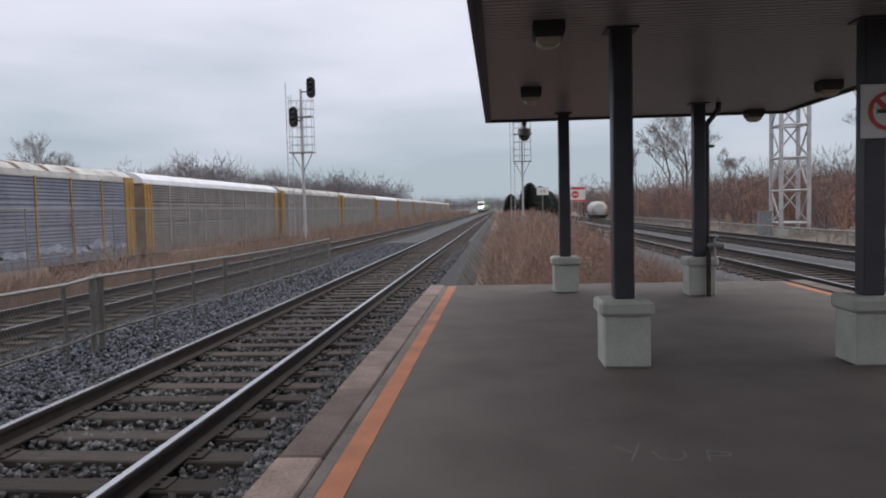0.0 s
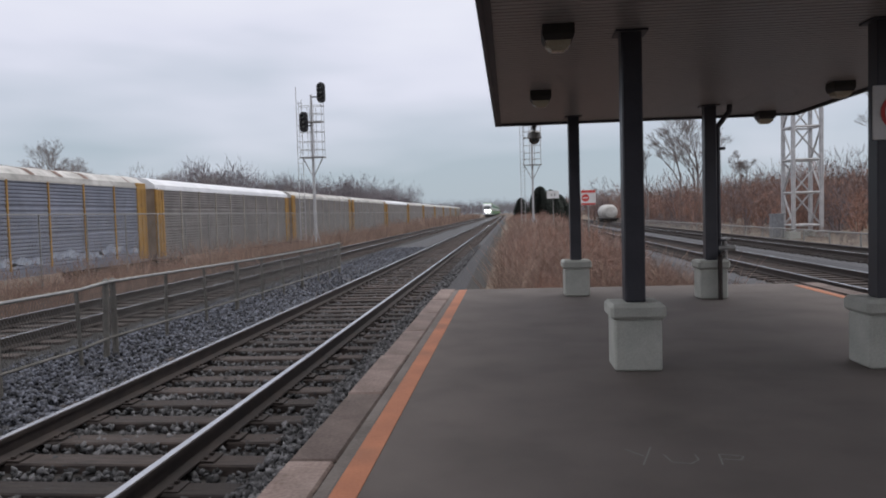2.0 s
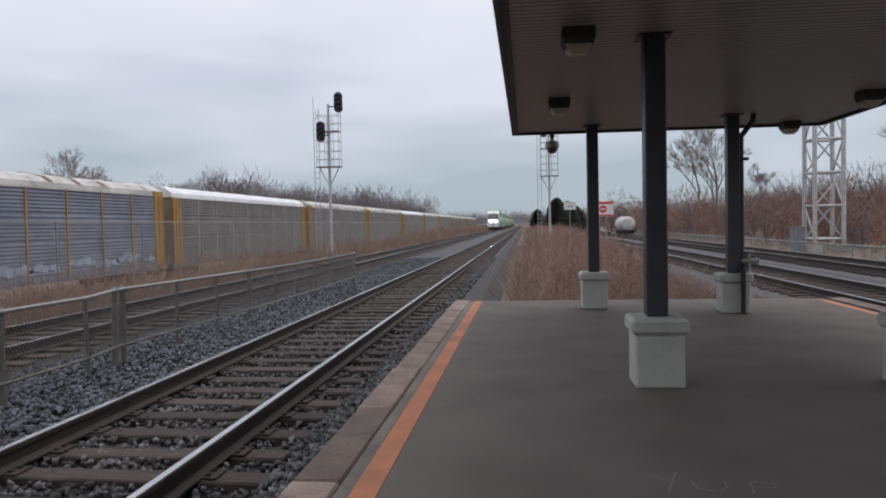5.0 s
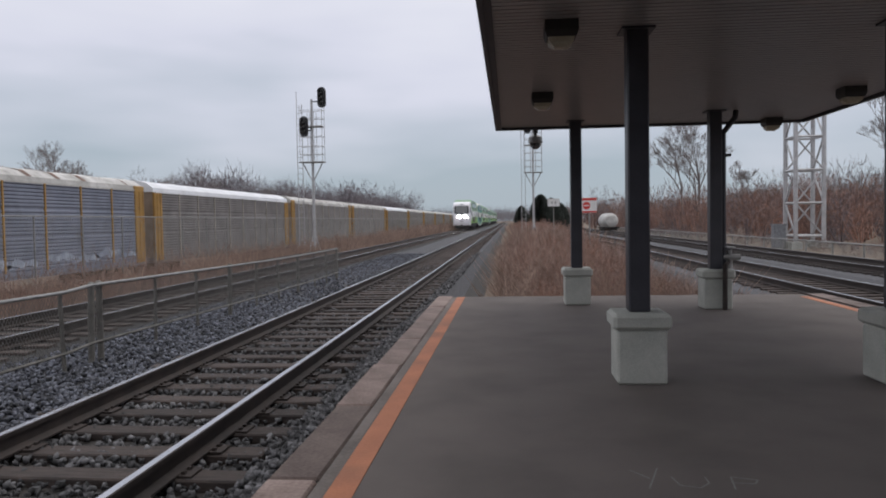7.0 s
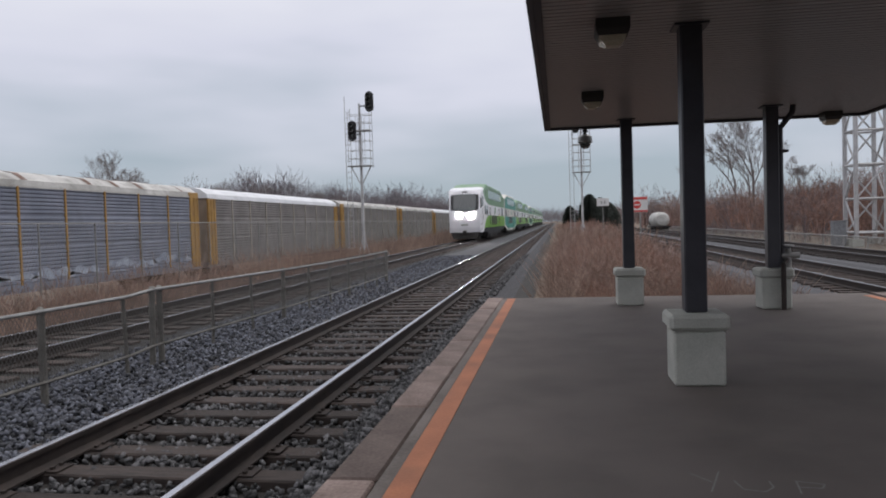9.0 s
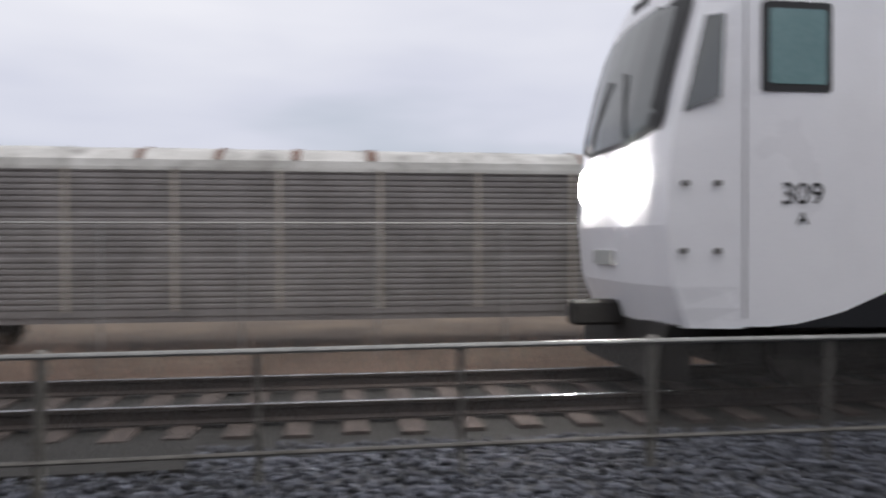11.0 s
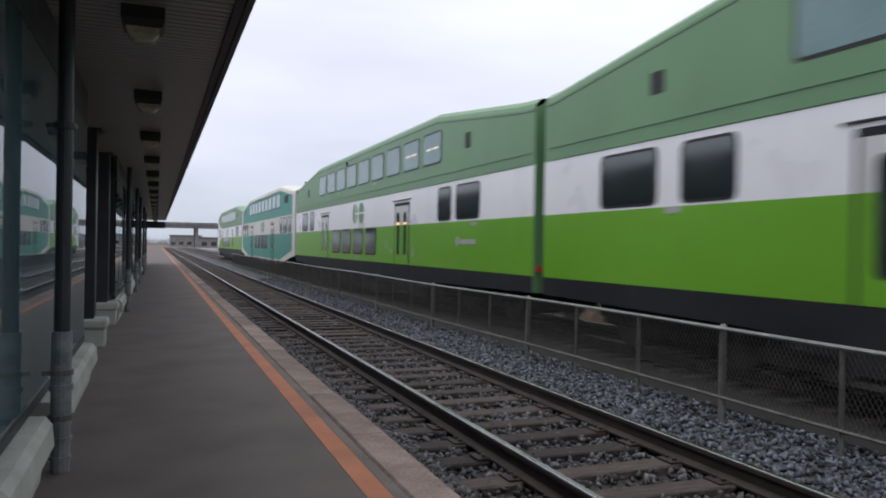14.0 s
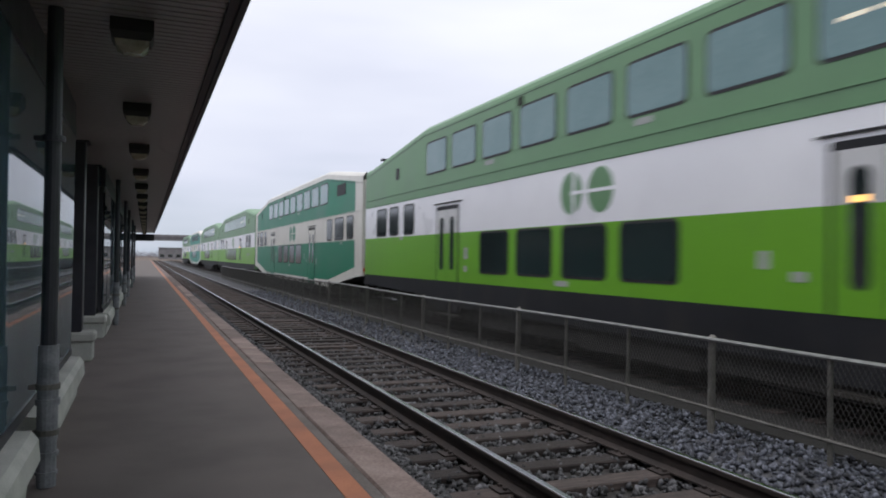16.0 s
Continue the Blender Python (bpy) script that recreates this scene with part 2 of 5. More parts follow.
RACK_YELLOW = material("autorack_yellow_paint", (0.30, 0.165, 0.04), (0.42, 0.25, 0.075), 1.5, 40, 0.6, bump=0.1, grime=0.4)
RACK_PALE = material("autorack_pale_posts", (0.30, 0.27, 0.23), (0.42, 0.39, 0.34), 2, 40, 0.65, grime=0.4)
RACK_ROOF = material("autorack_weathered_roof", (0.34, 0.33, 0.31), (0.62, 0.61, 0.59), 0.9, 20, 0.6, bump=0.1, grime=0.55)
RACK_ROOF_WHITE = material("autorack_white_roof", (0.62, 0.63, 0.66), (0.80, 0.81, 0.84), 0.7, 30, 0.5, bump=0.05, grime=0.12)
EARTH = material("winter_ground", (0.085, 0.062, 0.045), (0.19, 0.145, 0.105), 0.35, 14, 0.95, bump=0.8)
DRY = material("dry_grass", (0.185, 0.125, 0.10), (0.40, 0.29, 0.235), 0.5, 9, 0.9, bump=0.0, island=0.4)
BRUSH = material("bare_brush", (0.175, 0.110, 0.095), (0.33, 0.222, 0.19), 0.12, 6, 0.9, bump=0.0, island=0.35)
RUSSET = material("russet_brush", (0.20, 0.105, 0.080), (0.36, 0.205, 0.155), 0.12, 6, 0.9, bump=0.0, island=0.35)
THICKET = material("dark_thicket", (0.125, 0.078, 0.067), (0.23, 0.152, 0.130), 0.12, 6, 0.9, bump=0.0, island=0.35)
GREY_BRUSH = material("grey_brush", (0.105, 0.088, 0.094), (0.195, 0.168, 0.178), 0.12, 6, 0.9, bump=0.0, island=0.35)
# track dirt painted near black: the train's shade is in this colour
SHADED_DIRT = material("shaded_track_dirt", (0.007, 0.0065, 0.006), (0.022, 0.02, 0.018), 9, 60, 0.9, bump=0.8)
RACK_END = material("autorack_dusty_doors", (0.24, 0.185, 0.14), (0.36, 0.29, 0.235), 1.5, 40, 0.7, bump=0.1, grime=0.35)
ROOF_RUST = material("roof_rust_streak", (0.11, 0.065, 0.05), (0.24, 0.16, 0.13), 3, 40, 0.8, bump=0.1)
# lifted towards mauve-grey: distance haze is mixed into the twig colour
WOODS = material("hazed_bare_woods", (0.135, 0.118, 0.132), (0.225, 0.20, 0.212), 0.06, 3, 0.95, bump=0.0, island=0.3)
BARK = material("grey_bark", (0.15, 0.13, 0.125), (0.27, 0.24, 0.235), 4, 30, 0.9, bump=0.3)
CONIFER = material("dark_conifer", (0.022, 0.028, 0.024), (0.055, 0.066, 0.056), 2, 20, 0.9, island=0.3)
SILVER = material("silver_mast_paint", (0.36, 0.36, 0.37), (0.52, 0.52, 0.53), 3, 60, 0.5, metal=0.3, bump=0.05)
SIGNAL_BLACK = material("signal_black", (0.012, 0.012, 0.014), (0.025, 0.025, 0.028), 4, 60, 0.6)
FAR_CONCRETE = material("far_concrete", (0.18, 0.17, 0.175), (0.27, 0.26, 0.265), 0.6, 20, 0.9)
HOUSE_WALL = material("pale_building_wall", (0.16, 0.155, 0.16), (0.25, 0.245, 0.25), 0.6, 20, 0.9)
GRAFFITI = material("pale_spray_paint", (0.20, 0.235, 0.31), (0.40, 0.44, 0.52), 1.5, 20, 0.7)
PIPE_GREY = material("scuffed_grey_pipe", (0.13, 0.14, 0.155), (0.27, 0.28, 0.30), 7, 60, 0.6, bump=0.25, grime=0.4)


# ---- building blocks ----
class Shape:
    """Collects boxes, bars and sheets into one mesh."""

    def __init__(self):
        self.v, self.f = [], []

    def add(self, verts, faces):
        k = len(self.v)
        self.v += [tuple(p) for p in verts]
        self.f += [tuple(i + k for i in face) for face in faces]
        return self

    def box(self, x0, y0, z0, x1, y1, z1, b=0.0):
        lo, hi = (min(x0, x1), min(y0, y1), min(z0, z1)), (max(x0, x1), max(y0, y1), max(z0, z1))
        if not b:
            verts = [(x, y, z) for z in (lo[2], hi[2]) for y in (lo[1], hi[1]) for x in (lo[0], hi[0])]
            return self.add(verts, [(0, 2, 3, 1), (4, 5, 7, 6), (0, 1, 5, 4), (2, 6, 7, 3), (0, 4, 6, 2), (1, 3, 7, 5)])
        verts, index = [], {}
        for sx in (0, 1):
            for sy in (0, 1):
                for sz in (0, 1):
                    for axis in range(3):
                        p = [(lo, hi)[s][k] for k, s in enumerate((sx, sy, sz))]
                        for k, s in enumerate((sx, sy, sz)):
                            if k != axis:
                                p[k] += b if s == 0 else -b
                        index[sx, sy, sz, axis] = len(verts)
                        verts.append(p)
        faces = []
        corner = lambda axis, s, a, c: tuple((s if k == axis else (a if k == (axis + 1) % 3 else c)) for k in range(3))  # noqa: E731
        for axis in range(3):
            for s in (0, 1):
                ring = [index[(*corner(axis, s, a, c), axis)] for a, c in ((0, 0), (1, 0), (1, 1), (0, 1))]
                faces.append(ring if s else ring[::-1])
            u, w = (axis + 1) % 3, (axis + 2) % 3
            for a in (0, 1):
                for c in (0, 1):
                    ends = [corner(axis, s, a, c) for s in (0, 1)]
                    quad = [index[(*ends[0], u)], index[(*ends[1], u)], index[(*ends[1], w)], index[(*ends[0], w)]]
                    faces.append(quad if (a + c) % 2 == 0 else quad[::-1])
        for sx in (0, 1):
            for sy in (0, 1):
                for sz in (0, 1):
                    tri = [index[sx, sy, sz, k] for k in range(3)]
                    faces.append(tri if (sx + sy + sz) % 2 else tri[::-1])
        return self.add(verts, faces)

    def bar(self, p0, p1, r, r1=None, n=6, cap=True):
        p0, p1 = Vector(p0), Vector(p1)
        d = (p1 - p0).normalized()
        side = d.cross(Vector((0, 0, 1)) if abs(d.z) < 0.9 else Vector((1, 0, 0))).normalized()
        up = side.cross(d)
        r1 = r if r1 is None else r1
        verts = []
        for p, rad in ((p0, r), (p1, r1)):
            for k in range(n):
                a = 2 * math.pi * k / n
                verts.append(p + (side * math.cos(a) + up * math.sin(a)) * rad)
        faces = [(k, n + k, n + (k + 1) % n, (k + 1) % n) for k in range(n)]
        if cap:
            faces += [tuple(range(n)), tuple(range(2 * n - 1, n - 1, -1))]
        return self.add(verts, faces)

    def loft(self, rings, closed=True, caps=True):
        n = len(rings[0])
        verts = [p for ring in rings for p in ring]
        faces = []
        for a in range(len(rings) - 1):
            for k in range(n if closed else n - 1):
                j = (k + 1) % n
                faces.append((a * n + k, a * n + j, (a + 1) * n + j, (a + 1) * n + k))
        if caps and closed:
            faces += [tuple(range(n))[::-1], tuple(range((len(rings) - 1) * n, len(rings) * n))]
        return self.add(verts, faces)

    def disc(self, c, axis, r, depth, n=20, ry=None):
        """A short drum whose flat face looks along an axis (0, 1, 2); ry: its second half-width."""
        ry = r if ry is None else ry
        rings = []
        for s in (-depth / 2, depth / 2):
            ring = []
            for k in range(n):
                a = 2 * math.pi * k / n
                p = [0, 0, 0]
                p[axis], p[(axis + 1) % 3], p[(axis + 2) % 3] = s, r * math.cos(a), ry * math.sin(a)
                ring.append((c[0] + p[0], c[1] + p[1], c[2] + p[2]))
            rings.append(ring)
        return self.loft(rings)

    def mesh(self, name, mat):
        me = bpy.data.meshes.new(name)
        me.from_pydata(self.v, [], self.f)
        me.materials.append(mat)
        return me


def part(name, shape, mat, parent=None, label=""):
    ob = new(name, shape.mesh(name, mat) if isinstance(shape, Shape) else shape)
    ob.parent = parent
    return tagged(ob, label) if label else ob


def thing(name, label, category, group="", kind="", at=(0, 0, 0)):
    ob = new(name)
    ob.empty_display_size = 0.2
    ob.location = at
    return tagged(ob, label, category, group, kind)


def array_mesh(name, verts, faces, mat):
    """A mesh from number arrays, for what is made by the thousand."""
    me = bpy.data.meshes.new(name)
    verts, faces = np.asarray(verts, dtype=np.float32), np.asarray(faces, dtype=np.int32)
    me.vertices.add(len(verts))
    me.vertices.foreach_set("co", verts.ravel())
    me.loops.add(faces.size)
    me.loops.foreach_set("vertex_index", faces.ravel())
    me.polygons.add(len(faces))
    me.polygons.foreach_set("loop_start", np.arange(0, faces.size, faces.shape[1], dtype=np.int32))
    me.polygons.foreach_set("loop_total", np.full(len(faces), faces.shape[1], dtype=np.int32))
    me.update(calc_edges=True)
    me.materials.append(mat)
    return me


rng = np.random.default_rng(7)
CUBE_V = np.array([(x, y, z) for z in (-1, 1) for y in (-1, 1) for x in (-1, 1)], dtype=float)
CUBE_F = np.array([(0, 2, 3, 1), (4, 5, 7, 6), (0, 1, 5, 4), (2, 6, 7, 3), (0, 4, 6, 2), (1, 3, 7, 5)])


def stones(name, centres, size, mat):
    """Irregular broken stones, one at each centre."""
    n = len(centres)
    v = CUBE_V[None] * (0.3 + 1.05 * rng.random((n, 8, 3)))
    scale = size * (0.55 + 0.9 * rng.random((n, 1, 3)))
    v = v * scale
    a, b = rng.random((2, n)) * 6.283
    ca, sa, cb, sb = np.cos(a)[:, None], np.sin(a)[:, None], np.cos(b)[:, None], np.sin(b)[:, None]
    x, y, z = v[..., 0], v[..., 1], v[..., 2]
    x, y = x * ca - y * sa, x * sa + y * ca
    y, z = y * cb - z * sb, y * sb + z * cb
    v = np.stack([x, y, z], -1) + np.asarray(centres)[:, None]
    f = CUBE_F[None] + (np.arange(n) * 8)[:, None, None]
    return array_mesh(name, v.reshape(-1, 3), f.reshape(-1, 4), mat)


def twigs(name, base, tip, r0, r1, mat):
    """Thin three-sided tapering stalks from base to tip."""
    base, tip = np.asarray(base, float), np.asarray(tip, float)
    n = len(base)
    d = tip - base
    d /= np.linalg.norm(d, axis=1, keepdims=True) + 1e-9
    side = np.cross(d, np.where(np.abs(d[:, 2:3]) < 0.9, [[0, 0, 1.0]], [[1.0, 0, 0]]))
    side /= np.linalg.norm(side, axis=1, keepdims=True) + 1e-9
    up = np.cross(side, d)
    r0, r1 = np.broadcast_to(r0, (n,)), np.broadcast_to(r1, (n,))
    v = np.empty((n, 6, 3))
    for k in range(3):
        a = 2.0944 * k
        w = side * math.cos(a) + up * math.sin(a)
        v[:, k], v[:, 3 + k] = base + w * r0[:, None], tip + w * r1[:, None]
    f = np.array([(0, 3, 4, 1), (1, 4, 5, 2), (2, 5, 3, 0)])[None] + (np.arange(n) * 6)[:, None, None]
    return array_mesh(name, v.reshape(-1, 3), f.reshape(-1, 4), mat)


# ---- the plan: x across the tracks, y along them, z up from the platform's top ----
RAIL_Z = -0.13
NEAR, FAR_TRACK, EAST, EAST_FAR = -3.09, -7.97, 7.25, 11.6
EDGE_W, EDGE_E, END_N, END_S = -1.37, 5.72, 13.95, -230.0
CANOPY_W, CANOPY_E, CANOPY_N, CANOPY_S, SOFFIT_Z = -0.14, 5.06, 13.4, -55.0, 3.06


# ---- ground ----
def build_ground():
    xs = np.concatenate([[-900, -400, -160, -80, -45, -30, -24], np.arange(-22, 16, 1.0), [20, 26, 34, 50, 90, 200, 500, 900]])
    ys = np.concatenate([[-1500, -700, -400], np.arange(-260, 261, 10.0), [400, 700, 1500]])
    gx, gy = np.meshgrid(xs, ys)
    z = np.full(gx.shape, -0.62)
    z = np.where(gx < -10, -0.62 - 1.0 * np.clip((-10 - gx) / 5, 0, 1), z)
    z += 0.05 * np.sin(gx * 1.7 + gy * 0.31) * np.sin(gy * 0.13)
    brush = (gx > 16) & (gy > -100)
    z = np.where(brush, -0.5 + np.clip((gx - 16) / 40, 0, 1) * 1.2, z)
    n, m = gx.shape
    idx = np.arange(n * m).reshape(n, m)
    f = np.stack([idx[:-1, :-1], idx[:-1, 1:], idx[1:, 1:], idx[1:, :-1]], -1).reshape(-1, 4)
    me = array_mesh("ground", np.stack([gx, gy, z], -1).reshape(-1, 3), f, EARTH)
    tagged(new("ground", me), "brown winter earth beside the railway", "ground", kind="structure")


def bed_profile(cx, w_top, w_bot, y0, y1, z_top, z_bot, name, mat, label):
    s = Shape()
    rings = []
    for y in np.linspace(y0, y1, 60):
        j = 0.02 * math.sin(y * 1.3)
        rings.append([(cx - w_bot, y, z_bot), (cx - w_top, y, z_top + j), (cx, y, z_top + 0.01), (cx + w_top, y, z_top - j), (cx + w_bot, y, z_bot)])
    s.loft(rings, closed=False)
    tagged(part(name, s, mat), label, "ballast", kind="structure")


def rail_rings(x, ys, bend=0.0):
    profile = [(-0.07, -0.17), (-0.07, -0.155), (-0.012, -0.13), (-0.012, -0.045), (-0.036, -0.035), (-0.036, -0.006), (-0.028, 0.0),
               (0.028, 0.0), (0.036, -0.006), (0.036, -0.035), (0.012, -0.045), (0.012, -0.13), (0.07, -0.155), (0.07, -0.17)]
    return [[(x + px + bend * max(0.0, y) ** 2, y, RAIL_Z + pz) for px, pz in profile] for y in ys]


def build_track(name, cx, y0, y1, near_range, label, tie_step=0.56, bend=0.0, plates=False):
    track = thing(name, label, "railway track", "railway tracks", at=(0, 0, 0))
    ys = [y0, y1] if not bend else list(np.linspace(y0, y1, 40))
    for side in (-1, 1):
        x = cx + side * 0.7525
        rail = part("rail", Shape().loft(rail_rings(x, ys, bend)), RUST, track)
        top = Shape().loft([[(x - 0.029 + bend * max(0, y) ** 2, y, RAIL_Z - 0.002), (x - 0.022 + bend * max(0, y) ** 2, y, RAIL_Z + 0.003),
                             (x + 0.022 + bend * max(0, y) ** 2, y, RAIL_Z + 0.003), (x + 0.029 + bend * max(0, y) ** 2, y, RAIL_Z - 0.002)] for y in ys])
        part("running_surface", top, RAIL_TOP, rail, "polished running surface of the rail head")
    tie_top = RAIL_Z - 0.175
    tie = Shape().box(-1.28, -0.115, -0.18, 1.28, 0.115, 0, b=0.012).mesh("tie", TIE)
    count, rest = 0, Shape()
    y = y0 + 0.3
    while y < y1:
        shift = random.uniform(-0.05, 0.05)
        mid = cx + bend * max(0, y) ** 2
        if near_range[0] < y < near_range[1] and count < 150:
            ob = part("tie", tie, TIE, track)
            ob.location = (mid + shift, y, tie_top + random.uniform(-0.012, 0.004))
            ob.rotation_euler = (0, 0, random.uniform(-0.02, 0.02))
            count += 1
        else:
            rest.box(mid - 1.28 + shift, y - 0.115, tie_top - 0.15, mid + 1.28 + shift, y + 0.115, tie_top)
        y += tie_step * random.uniform(0.94, 1.06)
    tagged(part("distant_ties", rest, TIE, track), kind="stuff")
    if plates:
        s = Shape()
        y = near_range[0]
        for ob in [o for o in track.children if o.name.startswith("tie")]:
            for side in (-1, 1):
                x, yy, z = cx + side * 0.7525, ob.location.y, tie_top
                s.box(x - 0.17, yy - 0.095, z, x + 0.17, yy + 0.095, z + 0.014)
                for dx in (-0.1, 0.1):
                    for dy in (-0.05, 0.05):
                        s.box(x + dx - 0.014, yy + dy - 0.014, z + 0.01, x + dx + 0.014, yy + dy + 0.014, z + 0.035)
        tagged(part("tie_plates", s, RUST, track), kind="stuff")
    return track


# ---- platform ----
def build_platform():
    s = Shape().box(-0.97, END_S, -0.5, EDGE_E - 0.45, END_N, 0.0)
    platform = tagged(part("platform", s, ASPHALT), "dark grey worn asphalt island platform", "platform", kind="structure")
    s = Shape().box(EDGE_W + 0.03, END_S, -0.55, -0.98, END_N, -0.16).box(EDGE_E - 0.44, END_S, -0.55, EDGE_E - 0.03, END_N, -0.16)
    tagged(part("platform_edge_wall", s, EDGE_FACE), "stained concrete wall below the platform edge", "platform edge", kind="structure")
    edge = tagged(new("platform_coping"), "pinkish stained concrete coping slabs along the platform edge", "coping", kind="structure")
    slab = Shape().box(-0.155, 0.008, -0.16, 0.14, 1.642, 0, b=0.016).mesh("coping_slab", COPING)
    y, rest = END_N - 1.5, Shape()
    while y > END_S:
        for x in (EDGE_W + 0.17, EDGE_E - 0.17):
            if x < 0 and y > -40:
                ob = part("coping_slab", slab, COPING, edge)
                ob.location = (x + random.uniform(-0.008, 0.008), y, -0.004 + random.uniform(-0.008, 0.004))
                ob.rotation_euler = (0, 0, random.uniform(-0.004, 0.004))
            else:
                rest.box(x - 0.155, y + 0.008, -0.16, x + 0.14, y + 1.642, -0.003)
        y -= 1.65
    tagged(part("distant_coping", rest, COPING, edge), kind="stuff")
    s = Shape().box(-1.045, END_S, -0.2, -0.972, END_N, -0.006)
    tagged(part("edge_strip", s, EDGE_FACE), "brown stained concrete strip behind the coping", "joint", kind="structure")
    s = Shape().box(-1.09, END_S, -0.2, -1.046, END_N, -0.03)
    tagged(part("edge_joint", s, GROOVE), "dark joint behind the coping", "joint", kind="structure")
    s = Shape().box(-0.955, END_S, -0.002, -0.805, END_N - 0.1, 0.004)
    tagged(part("safety_line", s, ORANGE), "worn orange painted safety line along the platform edge", "painted line", kind="structure")
    s = Shape().box(5.08, END_S, -0.002, 5.22, END_N - 0.4, 0.004)
    tagged(part("safety_line", s, ORANGE), "worn orange painted safety line along the platform edge", "painted line", kind="structure")
    # chalk letters on the asphalt
    chalk = thing("chalk_writing", "faint white chalk letters scrawled on the asphalt", "chalk writing", at=(1.02, 4.22, 0.001))
    letters = {"letter_y": [((-0.33, 0.16), (-0.24, 0.03)), ((-0.17, 0.2), (-0.27, -0.12))],
               "letter_u": [((-0.12, 0.06), (-0.10, -0.07)), ((-0.10, -0.07), (0.0, -0.10)), ((0.0, -0.10), (0.06, -0.03)), ((0.06, -0.03), (0.06, 0.06))],
               "letter_p": [((0.17, -0.12), (0.2, 0.07)), ((0.2, 0.07), (0.33, 0.03)), ((0.33, 0.03), (0.3, -0.03)), ((0.3, -0.03), (0.19, -0.02))]}
    for name, lines in letters.items():
        s = Shape()
        for a, b in lines:
            d = Vector((b[0] - a[0], b[1] - a[1], 0)).normalized()
            w = Vector((-d.y, d.x, 0)) * 0.005
            a3, b3 = Vector((*a, 0.002)), Vector((*b, 0.002))
            s.add([a3 - w, b3 - w, b3 + w, a3 + w], [(0, 1, 2, 3)])
        part(name, s, CHALK, chalk)


# ---- canopy ----
def build_canopy():
    s = Shape().box(CANOPY_W, CANOPY_S, SOFFIT_Z + 0.04, CANOPY_E, CANOPY_N, SOFFIT_Z + 0.80)
    tagged(part("canopy_roof", s, ROOFING), "flat dark platform canopy roof", "roof", kind="structure")
    s = Shape()
    y = CANOPY_N - 0.02
    while y > CANOPY_S:
        s.box(CANOPY_W + 0.03, y - 0.076, SOFFIT_Z, CANOPY_E - 0.03, y, SOFFIT_Z + 0.02)
        y -= 0.1
    tagged(part("ceiling", s, SOFFIT), "grey slatted metal soffit under the canopy", "ceiling", kind="structure")
    # added sheet: its colour stands for the shade in the slat gaps
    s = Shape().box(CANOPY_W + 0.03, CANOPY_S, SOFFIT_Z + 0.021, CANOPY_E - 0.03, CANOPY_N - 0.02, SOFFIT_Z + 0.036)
    tagged(part("ceiling_gap_shade", s, SOFFIT_GAP), "near-black sheet that paints the shade between the soffit slats", "ceiling", kind="structure")
    for name, dims in (("fascia_west", (CANOPY_W - 0.05, CANOPY_S, CANOPY_W + 0.0, CANOPY_N)), ("fascia_east", (CANOPY_E, CANOPY_S, CANOPY_E + 0.05, CANOPY_N)),
                       ("fascia_north", (CANOPY_W - 0.05, CANOPY_N + 0.003, CANOPY_E + 0.05, CANOPY_N + 0.053)), ("fascia_south", (CANOPY_W - 0.05, CANOPY_S - 0.053, CANOPY_E + 0.05, CANOPY_S - 0.003))):
        x0, y0, x1, y1 = dims
        s = Shape().box(x0, y0, SOFFIT_Z - 0.045, x1, y1, SOFFIT_Z + 0.95, b=0.006)
        tagged(part(name, s, FASCIA), "dark metal fascia board of the canopy", "fascia", kind="structure")
    # a thin gutter lip, and dark strips between roof bays
    s = Shape().box(CANOPY_W + 0.002, CANOPY_S, SOFFIT_Z - 0.03, CANOPY_W + 0.06, CANOPY_N, SOFFIT_Z - 0.004)
    tagged(part("fascia_trim", s, FASCIA), "dark trim along the soffit edge", "trim", kind="structure")


def build_column(x, y, low=False):
    h = 0.40 if low else 0.61
    col = thing("canopy_column", "black steel canopy column on a pale concrete base" if not low else "wide black steel column on a low concrete block", "column", "canopy columns", at=(x, y, 0))
    s = Shape().box(-0.21, -0.21, 0, 0.21, 0.21, h - 0.14, b=0.018)
    base = part("base", s, CONCRETE, col, "stained pale concrete plinth")
    part("cap", Shape().box(-0.245, -0.245, h - 0.14, 0.245, 0.245, h, b=0.03), CONCRETE, base)
    w = 0.15 if low else 0.092
    o = (0.08 if x < 2 else -0.08) if low else 0.0
    part("post", Shape().box(o - w, -w, h, o + w, w, SOFFIT_Z + 0.01, b=0.012), BLACK, col, "black painted steel post")
    part("head_plate", Shape().box(o - w - 0.05, -w - 0.05, SOFFIT_Z - 0.02, o + w + 0.05, w + 0.05, SOFFIT_Z - 0.002), BLACK, col)
    return col


def build_lamp():
    lamp = thing("canopy_lamp", "dark box lamp with a ribbed glass bowl under the canopy soffit", "ceiling lamp", "canopy lamps", at=(0.48, 9.9, SOFFIT_Z))
    square = lambda a, z: [(-a, -a, z), (a, -a, z), (a, a, z), (-a, a, z)]  # noqa: E731
    part("housing", Shape().loft([square(0.136, 0), square(0.138, -0.085), square(0.12, -0.135)]), LAMP_BODY, lamp, "dark brown lamp housing")
    rings = [square(0.108, -0.135), square(0.098, -0.175), square(0.055, -0.21)]
    part("bowl", Shape().loft(rings), LENS, lamp, "dull ribbed glass bowl")
    return lamp


